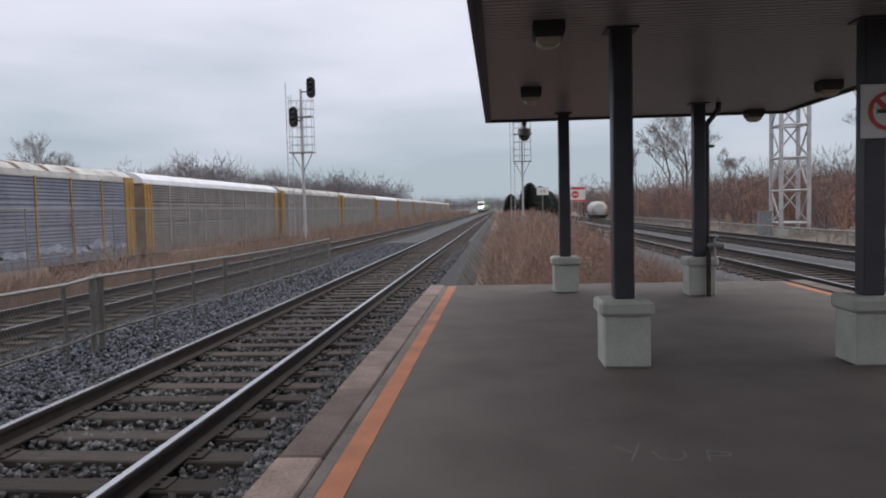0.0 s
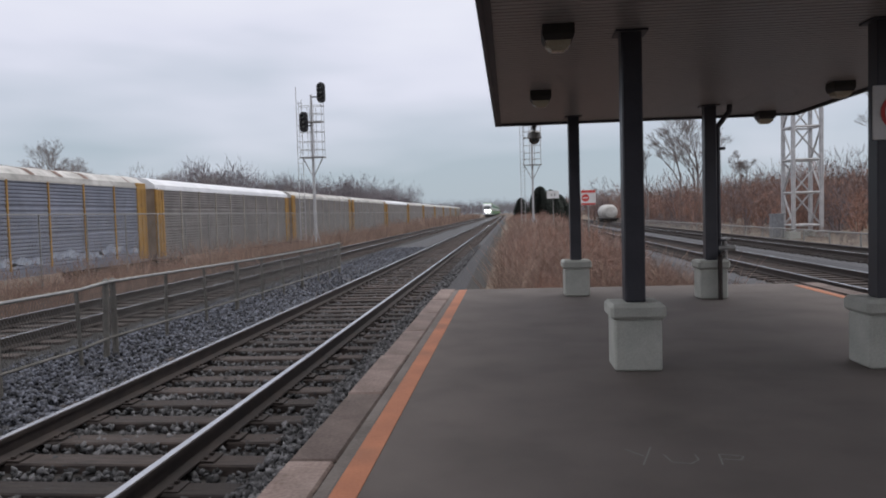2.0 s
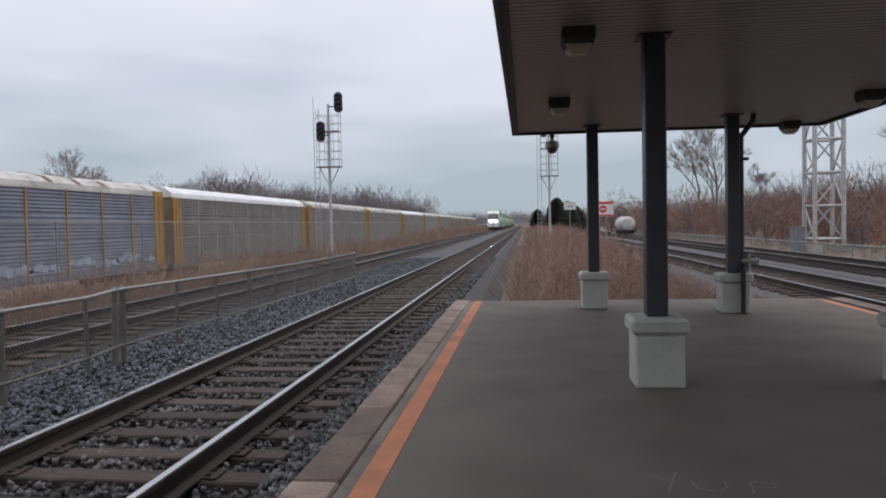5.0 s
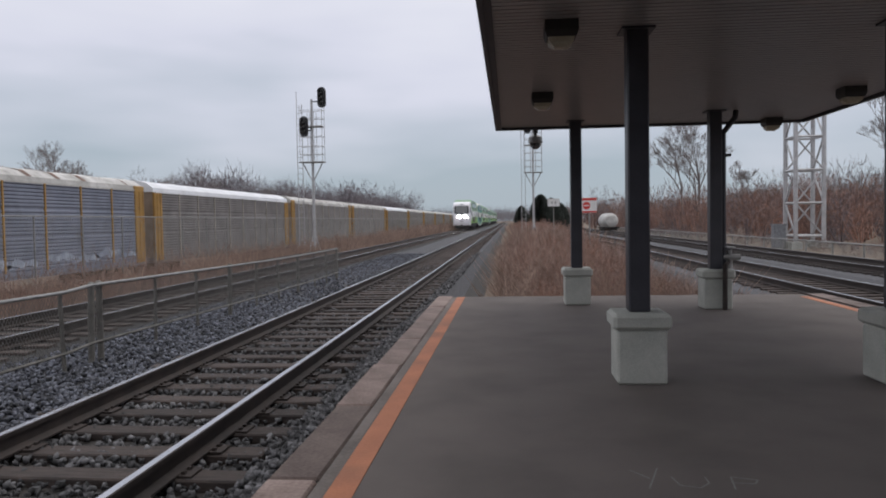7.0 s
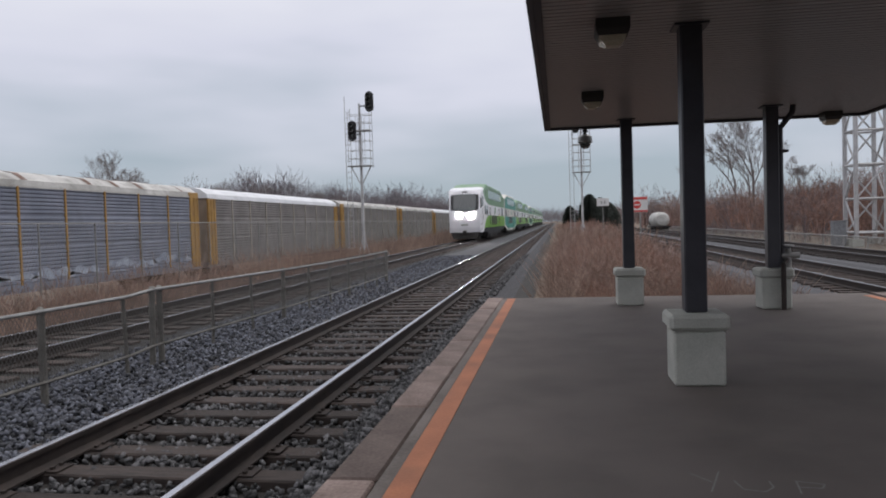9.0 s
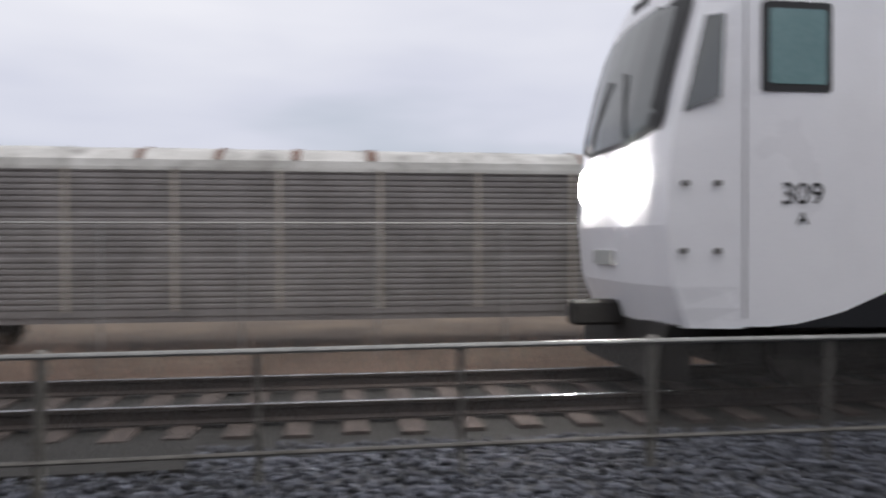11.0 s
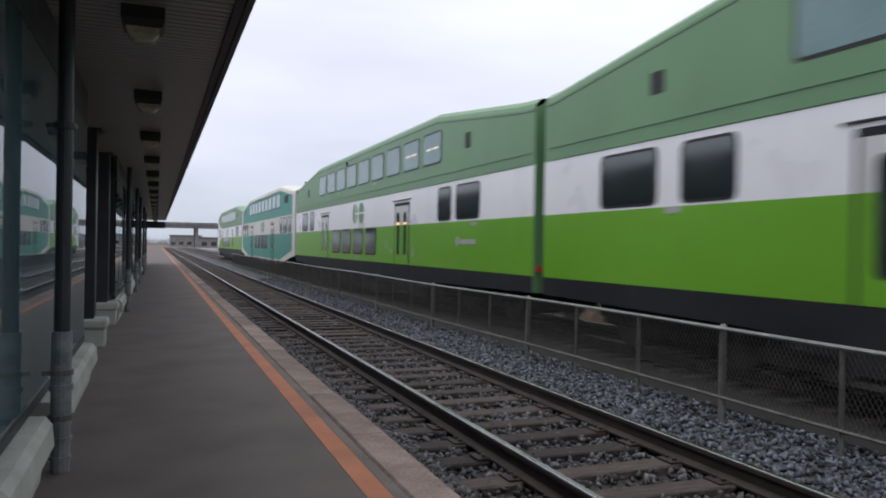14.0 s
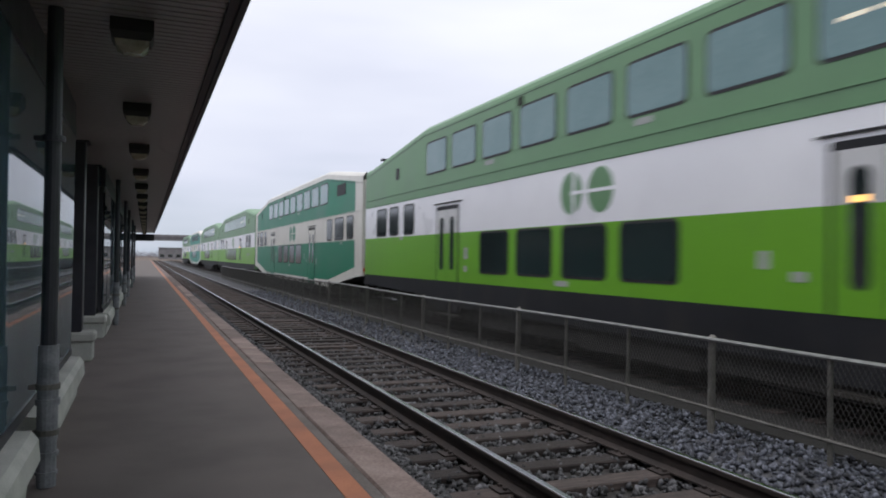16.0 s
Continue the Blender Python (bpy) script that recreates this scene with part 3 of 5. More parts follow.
# ---- glass waiting shelters on the platform ----
def build_shelter(y_n, y_s, panes, gap=99.0):
    sh = thing("waiting_shelter", "long glazed platform shelter with dark frames on a low concrete sill", "shelter", "platform shelters", at=(0, 0, 0))
    for x, face in ((1.16, -1), (3.14, 1)):
        joints = [y_n, y_n - (y_n - y_s) * 0.36, gap + 0.2, gap - 0.2, y_s] if y_s < gap < y_n else [y_n + (y_s - y_n) * k / 6 for k in range(7)]
        for k, (a, b) in enumerate(zip(joints, joints[1:])):
            if y_s < gap < y_n and k == 2:
                continue
            lo, hi = x + face * 0.22, x - face * 0.06
            ring = lambda y: [(hi, y, 0.002), (lo - face * 0.075, y, 0.002), (lo - face * 0.06, y, 0.17), (lo - face * 0.015, y, 0.19), (lo, y, 0.22), (lo - face * 0.012, y, 0.35), (lo - face * 0.05, y, 0.40), (hi, y, 0.42)]  # noqa: E731
            rings = [ring(a - 0.004), ring(b + 0.004)]
            if face < 0:
                rings = rings[::-1]
            part("sill_block", Shape().loft(rings), CONCRETE, sh, "pale rounded concrete sill block")
        x += face * 0.055
        part("bottom_rail", Shape().box(x - 0.035, y_s, 0.422, x + 0.035, y_n, 0.49), BLACK, sh)
        part("top_rail", Shape().box(x - 0.035, y_s, 2.72, x + 0.035, y_n, 2.86), BLACK, sh)
        part("header_panel", Shape().box(x - 0.03, y_s, 2.862, x + 0.03, y_n, SOFFIT_Z - 0.003), BLACK, sh)
        n = panes
        for k in range(n + 1):
            y = y_n + (y_s - y_n) * k / n
            part("mullion", Shape().box(x - face * 0.0, y - 0.05, 0.49, x - face * 0.09, y + 0.05, 2.72), BLACK, sh)
        for k in range(n):
            a, b = y_n + (y_s - y_n) * k / n - 0.006, y_n + (y_s - y_n) * (k + 1) / n + 0.006
            pane = part("pane", Shape().box(x + face * 0.018, b, 0.493, x + face * 0.028, a, 2.717), SHELTER_GLASS, sh, "bluish reflecting glass pane")
            turn, lean = random.uniform(-0.006, 0.006), random.uniform(-0.003, 0.003)
            for v in pane.data.vertices:
                v.co.x += (v.co.y - (a + b) / 2) * turn + (v.co.z - 1.6) * lean
    for y in (y_n, y_s):
        part("end_wall", Shape().box(1.2, y - 0.04, 0.003, 3.1, y + 0.04, SOFFIT_Z - 0.004), BLACK, sh, "dark panelled end wall")
    part("bench", Shape().box(2.4, y_s + 0.4, 0.40, 2.85, y_n - 0.4, 0.46, b=0.01).box(2.5, y_s + 0.6, 0.004, 2.6, y_s + 0.8, 0.4).box(2.5, y_n - 0.8, 0.004, 2.6, y_n - 0.6, 0.4), LAMP_BODY, sh)
    return sh


def build_downpipe(y, x=0.93):
    pipe = thing("downpipe", "black rain downpipe with a grey boot at its foot", "downpipe", "downpipes", at=(x, y, 0))
    part("pipe", Shape().bar((0, 0, 0.78), (0, 0, SOFFIT_Z), 0.048, n=14), BLACK, pipe, "black pipe")
    part("lower_pipe", Shape().bar((0, 0, 0.30), (0, 0, 0.90), 0.062, n=16).bar((0, 0, 0.52), (0, 0, 0.56), 0.072, n=16), PIPE_GREY, pipe, "scuffed grey lower pipe")
    part("boot", Shape().bar((0, 0, 0.002), (0, 0, 0.31), 0.058, n=12).bar((0, 0, 0.2), (0, 0, 0.225), 0.07, n=12).bar((0, 0, 0.08), (0, 0, 0.1), 0.066, n=12), PIPE_GREY, pipe, "rough grey cast boot")
    for z in (0.33, 0.62, 2.2):
        part("clamp", Shape().bar((0, 0, z), (0, 0, z + 0.035), 0.072, n=14).box(0.0, -0.02, z, 0.11, 0.02, z + 0.03), BLACK if z > 1 else OLD_POST, pipe)
    return pipe


# ---- fence between the tracks ----
FENCE_X, FENCE_TOP, FENCE_LOW = -5.34, 0.66, -0.08


def build_fence():
    fence = thing("chain_link_fence", "weathered grey chain-link fence on thin posts between the tracks", "fence", at=(0, 0, 0))
    main = Shape().bar((0, 0, -0.5), (0, 0, FENCE_TOP + 0.03), 0.042, n=10).bar((0, 0, FENCE_TOP + 0.03), (0, 0, FENCE_TOP + 0.055), 0.046, 0.02, n=10).mesh("main_post", OLD_POST)
    slim = Shape().bar((0, 0, -0.5), (0, 0, FENCE_TOP), 0.026, n=8).mesh("post", OLD_POST)
    posts = []
    for k in range(-40, 11):
        posts.append((-1.89 + 1.493 * k, k % 3 == 0))
    posts = [p for p in posts if p[0] < 8.6]
    posts += [(9.17, True), (9.38, True), (10.9, False), (12.4, False), (13.9, True), (15.4, False), (16.9, False), (18.5, True), (20.1, False), (21.4, False), (22.7, True)]
    sag = lambda y: 0.05 * math.sin(y * 0.22 + 0.6) if y > 9 else 0.012 * math.sin(y * 0.5)  # noqa: E731
    for y, thick in posts:
        ob = part("main_post" if thick else "post", main if thick else slim, OLD_POST, fence)
        ob.location = (FENCE_X, y, sag(y) - 0.01)
        ob.rotation_euler = (random.uniform(-0.035, 0.02), random.uniform(-0.02, 0.02), 0)
    for (a, ta), (b, tb) in zip(posts, posts[1:]):
        part("top_rail", Shape().bar((FENCE_X + 0.03, a, FENCE_TOP + sag(a)), (FENCE_X + 0.03, b, FENCE_TOP + sag(b)), 0.022, n=7), GALV, fence)
        part("bottom_rail", Shape().bar((FENCE_X + 0.03, a, FENCE_LOW + sag(a)), (FENCE_X + 0.03, b, FENCE_LOW + sag(b)), 0.018, n=6), OLD_POST, fence)
    y0, y1, pitch = posts[0][0], posts[-1][0], 0.056
    h = FENCE_TOP - FENCE_LOW
    ys = np.arange(y0, y1, pitch)
    base, tip = [], []
    for way in (-1, 1):
        b = np.stack([np.full(len(ys), FENCE_X + 0.036 + 0.003 * way), ys, np.full(len(ys), FENCE_LOW)], -1)
        t = b + np.array([0, way * h * 0.62, h])
        base.append(b)
        tip.append(t)
    tagged(part("wire_mesh", twigs("wire_mesh", np.concatenate(base), np.concatenate(tip), 0.0032, 0.0032, WIRE), WIRE, fence, "rusting chain-link mesh"), kind="stuff")
    return fence


# ---- commuter train ----
CAR, PITCH_Y = 26.3, 26.7
HALF = 1.5
CAB = 27.7


def roof_z(y, cab):
    """Height of the roof's crown at y metres behind the car's leading end."""
    d = min(y, (CAB if cab else CAR) - y)
    if cab and y < CAR / 2:
        return 4.36 + 0.70 * min(1.0, max(0.0, y - 0.5) / 4.9)
    return 4.47 + 0.58 * min(1.0, max(0.0, d - 0.3) / 5.2)


def half_width(y, cab):
    if cab and y < 1.3:
        return HALF - 0.15 * (1 - min(1.0, max(0.0, y) / 1.3)) ** 2
    return HALF


def low_z(y, old, length=CAR):
    d = min(y, length - y)
    return float(np.interp(d, (0.4, 5.1), (0.87, 0.30))) if old else float(np.interp(d, (0.4, 5.4, 6.0), (0.62, 0.55, 0.36)))


def strip(shape, ys, lo, hi, cab, push=0.0, xs=(1, -1)):
    for s in xs:
        verts = []
        for y in ys:
            x = s * (half_width(y, cab) + push)
            verts += [(x, y, lo(y)), (x, y, hi(y))]
        faces = [(2 * k, 2 * k + 1, 2 * k + 3, 2 * k + 2) if s < 0 else (2 * k, 2 * k + 2, 2 * k + 3, 2 * k + 1) for k in range(len(ys) - 1)]
        shape.add(verts, faces)
    return shape


def rounded_outline(y0, z0, y1, z1, r, n=4):
    pts = []
    for cy, cz, a0 in ((y1 - r, z1 - r, 0), (y0 + r, z1 - r, 90), (y0 + r, z0 + r, 180), (y1 - r, z0 + r, 270)):
        for k in range(n + 1):
            a = radians(a0 + 90 * k / n)
            pts.append((cy + r * math.cos(a), cz + r * math.sin(a)))
    return pts


def side_plate(y0, z0, y1, z1, r, inner, outer, s=1):
    """A plate with rounded corners standing proud of the car's side."""
    out = rounded_outline(y0, z0, y1, z1, r)
    rings = [[(s * inner, y, z) for y, z in out], [(s * outer, y, z) for y, z in out]]
    return Shape().loft(rings if s > 0 else rings[::-1])


def side_window(parent, name, y0, z0, y1, z1, pane, r=0.09, lean=0.0, tubes=False):
    for s in (1, -1):
        win = part(name, side_plate(y0 - 0.045, z0 - 0.045, y1 + 0.045, z1 + 0.045, r + 0.03, HALF - 0.03, HALF + 0.008, s), RUBBER, parent)
        part("pane", side_plate(y0, z0, y1, z1, r, HALF - 0.02, HALF + 0.0125, s), pane, win)
        if tubes:
            for a in (0.18, 0.56):
                w = y1 - y0
                part("ceiling_tube", Shape().box(s * (HALF + 0.0126), y0 + w * a, z0 + 0.36, s * (HALF + 0.0132), y0 + w * (a + 0.30), z0 + 0.41), PALE_LAMP, win)


def side_door(parent, y0, y1, upper, lower, split, foot, lit=False):
    for s in (1, -1):
        door = part("door", side_plate(y0 - 0.07, 0.22, y1 + 0.07, 2.80, 0.05, HALF - 0.05, HALF + 0.006, s), SKIRT, parent, "sliding double door in a dark recess")
        mid = (y0 + y1) / 2
        for a, b in ((y0, mid - 0.012), (mid + 0.012, y1)):
            part("upper_leaf", Shape().box(s * (HALF - 0.03), a, split, s * (HALF + 0.012), b, 2.70), upper, door)
            part("lower_leaf", Shape().box(s * (HALF - 0.03), a, foot, s * (HALF + 0.012), b, split), lower, door)
            c = (a + b) / 2
            part("door_pane", side_plate(c - 0.13, 1.22, c + 0.13, 2.52, 0.12, HALF - 0.02, HALF + 0.018, s), TRAIN_GLASS, door)
            if lit:
                part("lamp_glow", Shape().box(s * (HALF + 0.0181), c - 0.09, 2.14, s * (HALF + 0.0188), c + 0.09, 2.21), AMBER, door)
        part("rain_strip", Shape().box(s * (HALF - 0.01), y0 - 0.22, 2.86, s * (HALF + 0.03), y1 + 0.22, 2.885), RUBBER, door)
        part("step", Shape().box(s * (HALF - 0.25), y0 - 0.02, 0.10, s * (HALF + 0.05), y1 + 0.02, 0.15).box(s * (HALF - 0.2), y0 + 0.02, 0.15, s * (HALF - 0.17), y1 - 0.02, 0.32), STEEL, door, "worn steel entrance step")


def bogie(parent, yc):
    frame_ = part("bogie", Shape().box(-1.05, yc - 1.75, 0.22, -0.85, yc + 1.75, 0.48, b=0.04).box(0.85, yc - 1.75, 0.22, 1.05, yc + 1.75, 0.48, b=0.04)
                  .box(-0.9, yc - 0.25, 0.2, 0.9, yc + 0.25, 0.6).box(-1.12, yc - 0.5, 0.3, -1.0, yc + 0.5, 0.62).box(1.0, yc - 0.5, 0.3, 1.12, yc + 0.5, 0.62), UNDER, parent, "grimy two-axle bogie")
    for dy in (-1.25, 1.25):
        s = Shape()
        for x in (-0.76, 0.76):
            s.disc((x, yc + dy, RAIL_Z + 0.42), 0, 0.42, 0.13, n=24)
        s.bar((-0.76, yc + dy, RAIL_Z + 0.42), (0.76, yc + dy, RAIL_Z + 0.42), 0.08, n=8)
        part("wheelset", s, STEEL, frame_)


def build_car(old, cab, main, upper, band, name, label, wide=False, aft=0.0):
    wide = wide or old
    end = CAB if cab else CAR
    car = thing(name, label, "train car", "train cars", at=(FAR_TRACK, 400, 0))
    ys = ([0.75, 1.0, 1.3] if cab else [0, 0.12, 0.3, 0.4, 0.5, 0.75, 0.85, 1.0, 1.3]) + list(np.linspace(1.6, 9.0, 38)) + [12, 14, 16, 18] + [y + end - CAR for y in (19.5, 20.1, 20.5, 20.8, 21.3, 22, 23, 24, 24.9, 25.35, 25.5, CAR)]
    rz = lambda y: roof_z(y, cab)  # noqa: E731
    eave = lambda y: rz(y) - (0.34 if old else 0.24)  # noqa: E731
    if cab:
        b_lo = lambda y: float(np.interp(y, (1.2, 1.75, 2.2, 2.95, 3.95, 5.05, 6.35, 7.6), (0.62, 0.74, 0.92, 1.28, 1.66, 1.94, 2.09, 2.12)))  # noqa: E731
        b_hi = lambda y: min(eave(y), float(np.interp(y, (0.95, 1.6, 2.35, 3.35, 4.35, 5.45, 6.5, 7.7, 9.0), (4.5, 4.25, 3.95, 3.62, 3.38, 3.24, 3.17, 3.13, 3.12))))  # noqa: E731
        skirt_hi = lambda y: min(0.95, b_lo(y))  # noqa: E731
    else:
        b_lo, b_hi, skirt_hi = (lambda y: 2.12), (lambda y: 3.12), (lambda y: 0.95)
    low = lambda y: low_z(y, old, end)  # noqa: E731
    if old:
        inset = [y for y in ys if 0.85 <= y <= 25.36]
        hem = lambda y: float(np.interp(min(y, CAR - y), (0.85, 5.0), (1.17, 0.58)))  # noqa: E731
        part("lower_panel", strip(Shape(), inset, hem, b_lo, cab), main, car, "painted lower side")
        part("side_band", strip(Shape(), inset, b_lo, b_hi, cab), band, car, "cream side band")
        part("upper_panel", strip(Shape(), inset, b_hi, eave, cab), upper, car, "painted upper side")
        part("side_hem", strip(Shape(), inset, low, hem, cab), band, car, "cream sill strip that follows the rising underside")
        for a, b in ((0, 0.85), (25.35, CAR)):
            for s in (1, -1):
                part("end_strip", strip(Shape(), [a, b], low, eave, cab, xs=(s,)), band, car)
    else:
        part("skirt", strip(Shape(), ys, low, skirt_hi, cab), SKIRT, car, "black side skirt")
        part("lower_panel", strip(Shape(), ys, skirt_hi, b_lo, cab), main, car, "bright lime green lower side")
        part("side_band", strip(Shape(), ys, b_lo, b_hi, cab), band, car, "white side band")
        part("upper_panel", strip(Shape(), ys, b_hi, eave, cab), upper, car, "sage green upper side")
    a, z = (9.0 if cab else 0.2), 3.135
    part("drip_rail", Shape().box(HALF - 0.01, a, z, HALF + 0.014, end - 0.2, z + 0.014).box(-HALF + 0.01, a, z, -HALF - 0.014, end - 0.2, z + 0.014), upper if not old else CREAM, car)
    a = 5.2 if cab else 0.2
    for s in (1, -1):
        if not old:
            part("belt_seam", Shape().box(s * (HALF - 0.01), a, 3.36, s * (HALF + 0.016), end - 0.2, 3.385), upper, car)
        part("eave_seam", strip(Shape(), [y for y in ys if y > 2.4 or not cab], lambda y: eave(y) - 0.065, lambda y: eave(y) - 0.05, cab, push=0.004, xs=(s,)), RUBBER, car)
    # roof and underside
    rings = []
    for y in ys:
        w, z = half_width(y, cab), rz(y)
        rings.append([(-w, y, eave(y)), (-w + 0.02, y, z - 0.15), (-w + 0.13, y, z - 0.05), (-w + 0.45, y, z), (w - 0.45, y, z), (w - 0.13, y, z - 0.05), (w - 0.02, y, z - 0.15), (w, y, eave(y))])
    part("roof", Shape().loft([r[::-1] for r in rings], closed=False), CREAM if old else upper, car, "weathered car roof")
    part("underside", Shape().add([(s * half_width(y, cab), y, low(y)) for y in ys for s in (-1, 1)], [(2 * k, 2 * k + 1, 2 * k + 3, 2 * k + 2) for k in range(len(ys) - 1)]), UNDER, car)
    part("underframe_gear", Shape().box(-1.38, 6.2, 0.02, 1.38, 19.7, 0.5, b=0.05).box(-1.4, 9, -0.03, 1.4, 11, 0.4, b=0.04).box(-1.4, 13, -0.03, 1.4, 16, 0.4, b=0.04).box(-1.2, 5.2, 0.1, 1.2, 6.2, 0.5).box(-1.2, 19.7, 0.1, 1.2, 20.8, 0.5), UNDER, car)
    ends = [end] if cab else [0, end]
    for y in ends:
        w, z = half_width(y, cab), rz(y)
        s = Shape().add([(-w, y, low(y)), (w, y, low(y)), (w, y, eave(y)), (w - 0.45, y, z), (-w + 0.45, y, z), (-w, y, eave(y))], [(0, 1, 2, 3, 4, 5) if y == 0 else (5, 4, 3, 2, 1, 0)])
        d = -1 if y == 0 else 1
        part("end_wall", s, CREAM if old else (upper if not cab else upper), car)
        part("gangway", Shape().box(-0.55, y, 1.0, 0.55, y + d * 0.19, 3.2, b=0.03), RUBBER, car, "black rubber gangway")
        part("marker_lamp", Shape().disc((HALF - 0.12, y + d * 0.02, 1.08), 1, 0.07, 0.05, n=12), RED_SIGN, car)
        part("roof_bellows", Shape().box(-1.05, y, z - 0.42, 1.05, y + d * 0.2, z + 0.03, b=0.04), UNDER, car, "sooty roof joint")
        part("coupler", Shape().box(-0.12, y, 0.55, 0.12, y + d * 0.2, 0.8), UNDER, car)
    # windows and doors
    for k in range(9):
        c = 7.43 + 1.745 * k if cab else (6.45 if wide else 6.55) + 1.745 * k
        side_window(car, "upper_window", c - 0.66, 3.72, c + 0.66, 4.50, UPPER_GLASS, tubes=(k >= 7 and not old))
    for k in range(4):
        c = 9.35 + 1.73 * k + (1.3 if cab else (0.5 if wide else 0))
        side_window(car, "lower_window", c - 0.65, 1.22, c + 0.65, 2.06, TRAIN_GLASS)
    if wide:
        front_set, rear_set = [(0.95, 1.7), (2.15, 3.4), (4.0, 4.8)], [(21.0, 21.9), (22.35, 23.7), (24.2, 25.1)]
        if not old:
            front_set = [(1.35, 2.3), (2.65, 3.45), (4.0, 4.8)]
    elif cab:
        front_set, rear_set = [(2.92, 4.36), (4.82, 5.77)], [(22.65, 23.5), (23.92, 25.2)]
    else:
        front_set, rear_set = [(1.95, 3.35), (3.95, 4.95)] if aft else [(1.8, 3.15), (3.7, 4.7)], [(21.05, 21.9), (22.3, 23.65)]
    for a, b in front_set + [(a + aft, b + aft) for a, b in rear_set]:
        side_window(car, "end_window", a, 2.2, b, 2.98, TRAIN_GLASS)
    shift = 1.28 if cab else (0.35 if wide else (0.5 if aft else 0.22))
    rear = 18.79 if cab else (17.4 if old else (18.2 if wide else 17.35))
    side_door(car, 6.25 + shift, 7.55 + shift, DOOR_WHITE if not old else CREAM, main if not old else PINE, 2.12, 0.95 if not old else 0.36)
    side_door(car, rear, rear + 1.28, DOOR_WHITE if not old else CREAM, main if not old else PINE, 2.12, 0.95 if not old else 0.36, lit=not old)
    # small fittings on the sides
    for s in (1, -1):
        if old:
            for a, b in ((22.65, 24.0), (2.7, 3.0)):
                part("side_vent", side_plate(a, 3.85, b, 4.28, 0.02, HALF - 0.02, HALF + 0.012, s), RUBBER, car)
        else:
            part("side_vent", side_plate(4.0 if cab else 3.2, 3.98 if cab else 3.8, 4.3 if cab else 3.5, 4.3 if cab else 4.13, 0.02, HALF - 0.02, HALF + 0.010, s), RUBBER, car)
            part("side_vent", side_plate(end - 3.5, 3.85, end - 3.2, 4.22, 0.02, HALF - 0.02, HALF + 0.010, s), RUBBER, car)
        for a, z, w, h in ((rear - 1.05, 1.42, 0.16, 0.22), (rear - 0.55, 1.28, 0.2, 0.12), (shift + 7.95, 1.5, 0.2, 0.26), (shift + 7.95, 1.2, 0.16, 0.14), (12.4, 1.03, 0.45, 0.1), (9.4, 3.54, 0.42, 0.1), (14.7, 3.54, 0.42, 0.1), (3.6, 2.02, 0.3, 0.09), (23.2, 2.0, 0.36, 0.08)):
            part("notice_plate", side_plate(a, z, a + w, z + h, 0.02, HALF - 0.01, HALF + 0.008, s), MARK, car)
        part("notice_plate", side_plate(rear + 1.55, 1.2, rear + 1.75, 1.45, 0.03, HALF - 0.01, HALF + 0.008, s), RED_SIGN if cab else MARK, car)
        if not old:
            badge = part("maker_badge", Shape().disc((s * HALF, end - 3.9, 1.62), 0, 0.13, 0.016), MARK, car)
            part("badge_bar", Shape().box(s * (HALF - 0.005), end - 3.7, 1.56, s * (HALF + 0.008), end - 2.8, 1.68), MARK, badge)
        # round emblem: two green ovals crossed by a pale bar
        tint = upper if not old else main
        dy = 1.36 if cab else (0.6 if wide else 0.05)
        emblem = part("emblem", Shape().disc((s * HALF, 12.32 + dy, 2.66), 0, 0.34, 0.014, n=28, ry=0.37).disc((s * HALF, 13.2 + dy, 2.66), 0, 0.36, 0.014, n=28, ry=0.38), tint, car, "green two-oval emblem")
        part("emblem_bar", Shape().box(s * (HALF - 0.005), 12.3 + dy, 2.63, s * (HALF + 0.0095), 13.56 + dy, 2.69).box(s * (HALF - 0.005), 12.36 + dy, 2.28, s * (HALF + 0.0095), 12.45 + dy, 3.04), WHITE if not old else CREAM, emblem)
    part("roof_antenna", Shape().box(-0.3, 10.2, 4.88, 0.3, 10.5, 5.0, b=0.03).box(HALF - 0.25, 10.9, 4.55, HALF + 0.02, 11.1, 4.72), UNDER, car)
    part("roof_vent", Shape().box(-0.7, end - 1.9, 4.42, 0.7, end - 0.7, 4.62, b=0.05), UNDER if not old else CREAM, car)
    for yc in (3.1, end - 3.5):
        bogie(car, yc)
        # added dark blocks that hide the bright ground seen through the bogies
        part("bogie_gap_block", Shape().box(-0.62, yc - 2.1, 0.08, 0.62, yc + 2.1, 0.66, b=0.05).box(-0.5, yc - 2.7, 0.25, 0.5, yc + 2.7, 0.6), UNDER, car)
    if cab:
        build_nose(car)
    return car


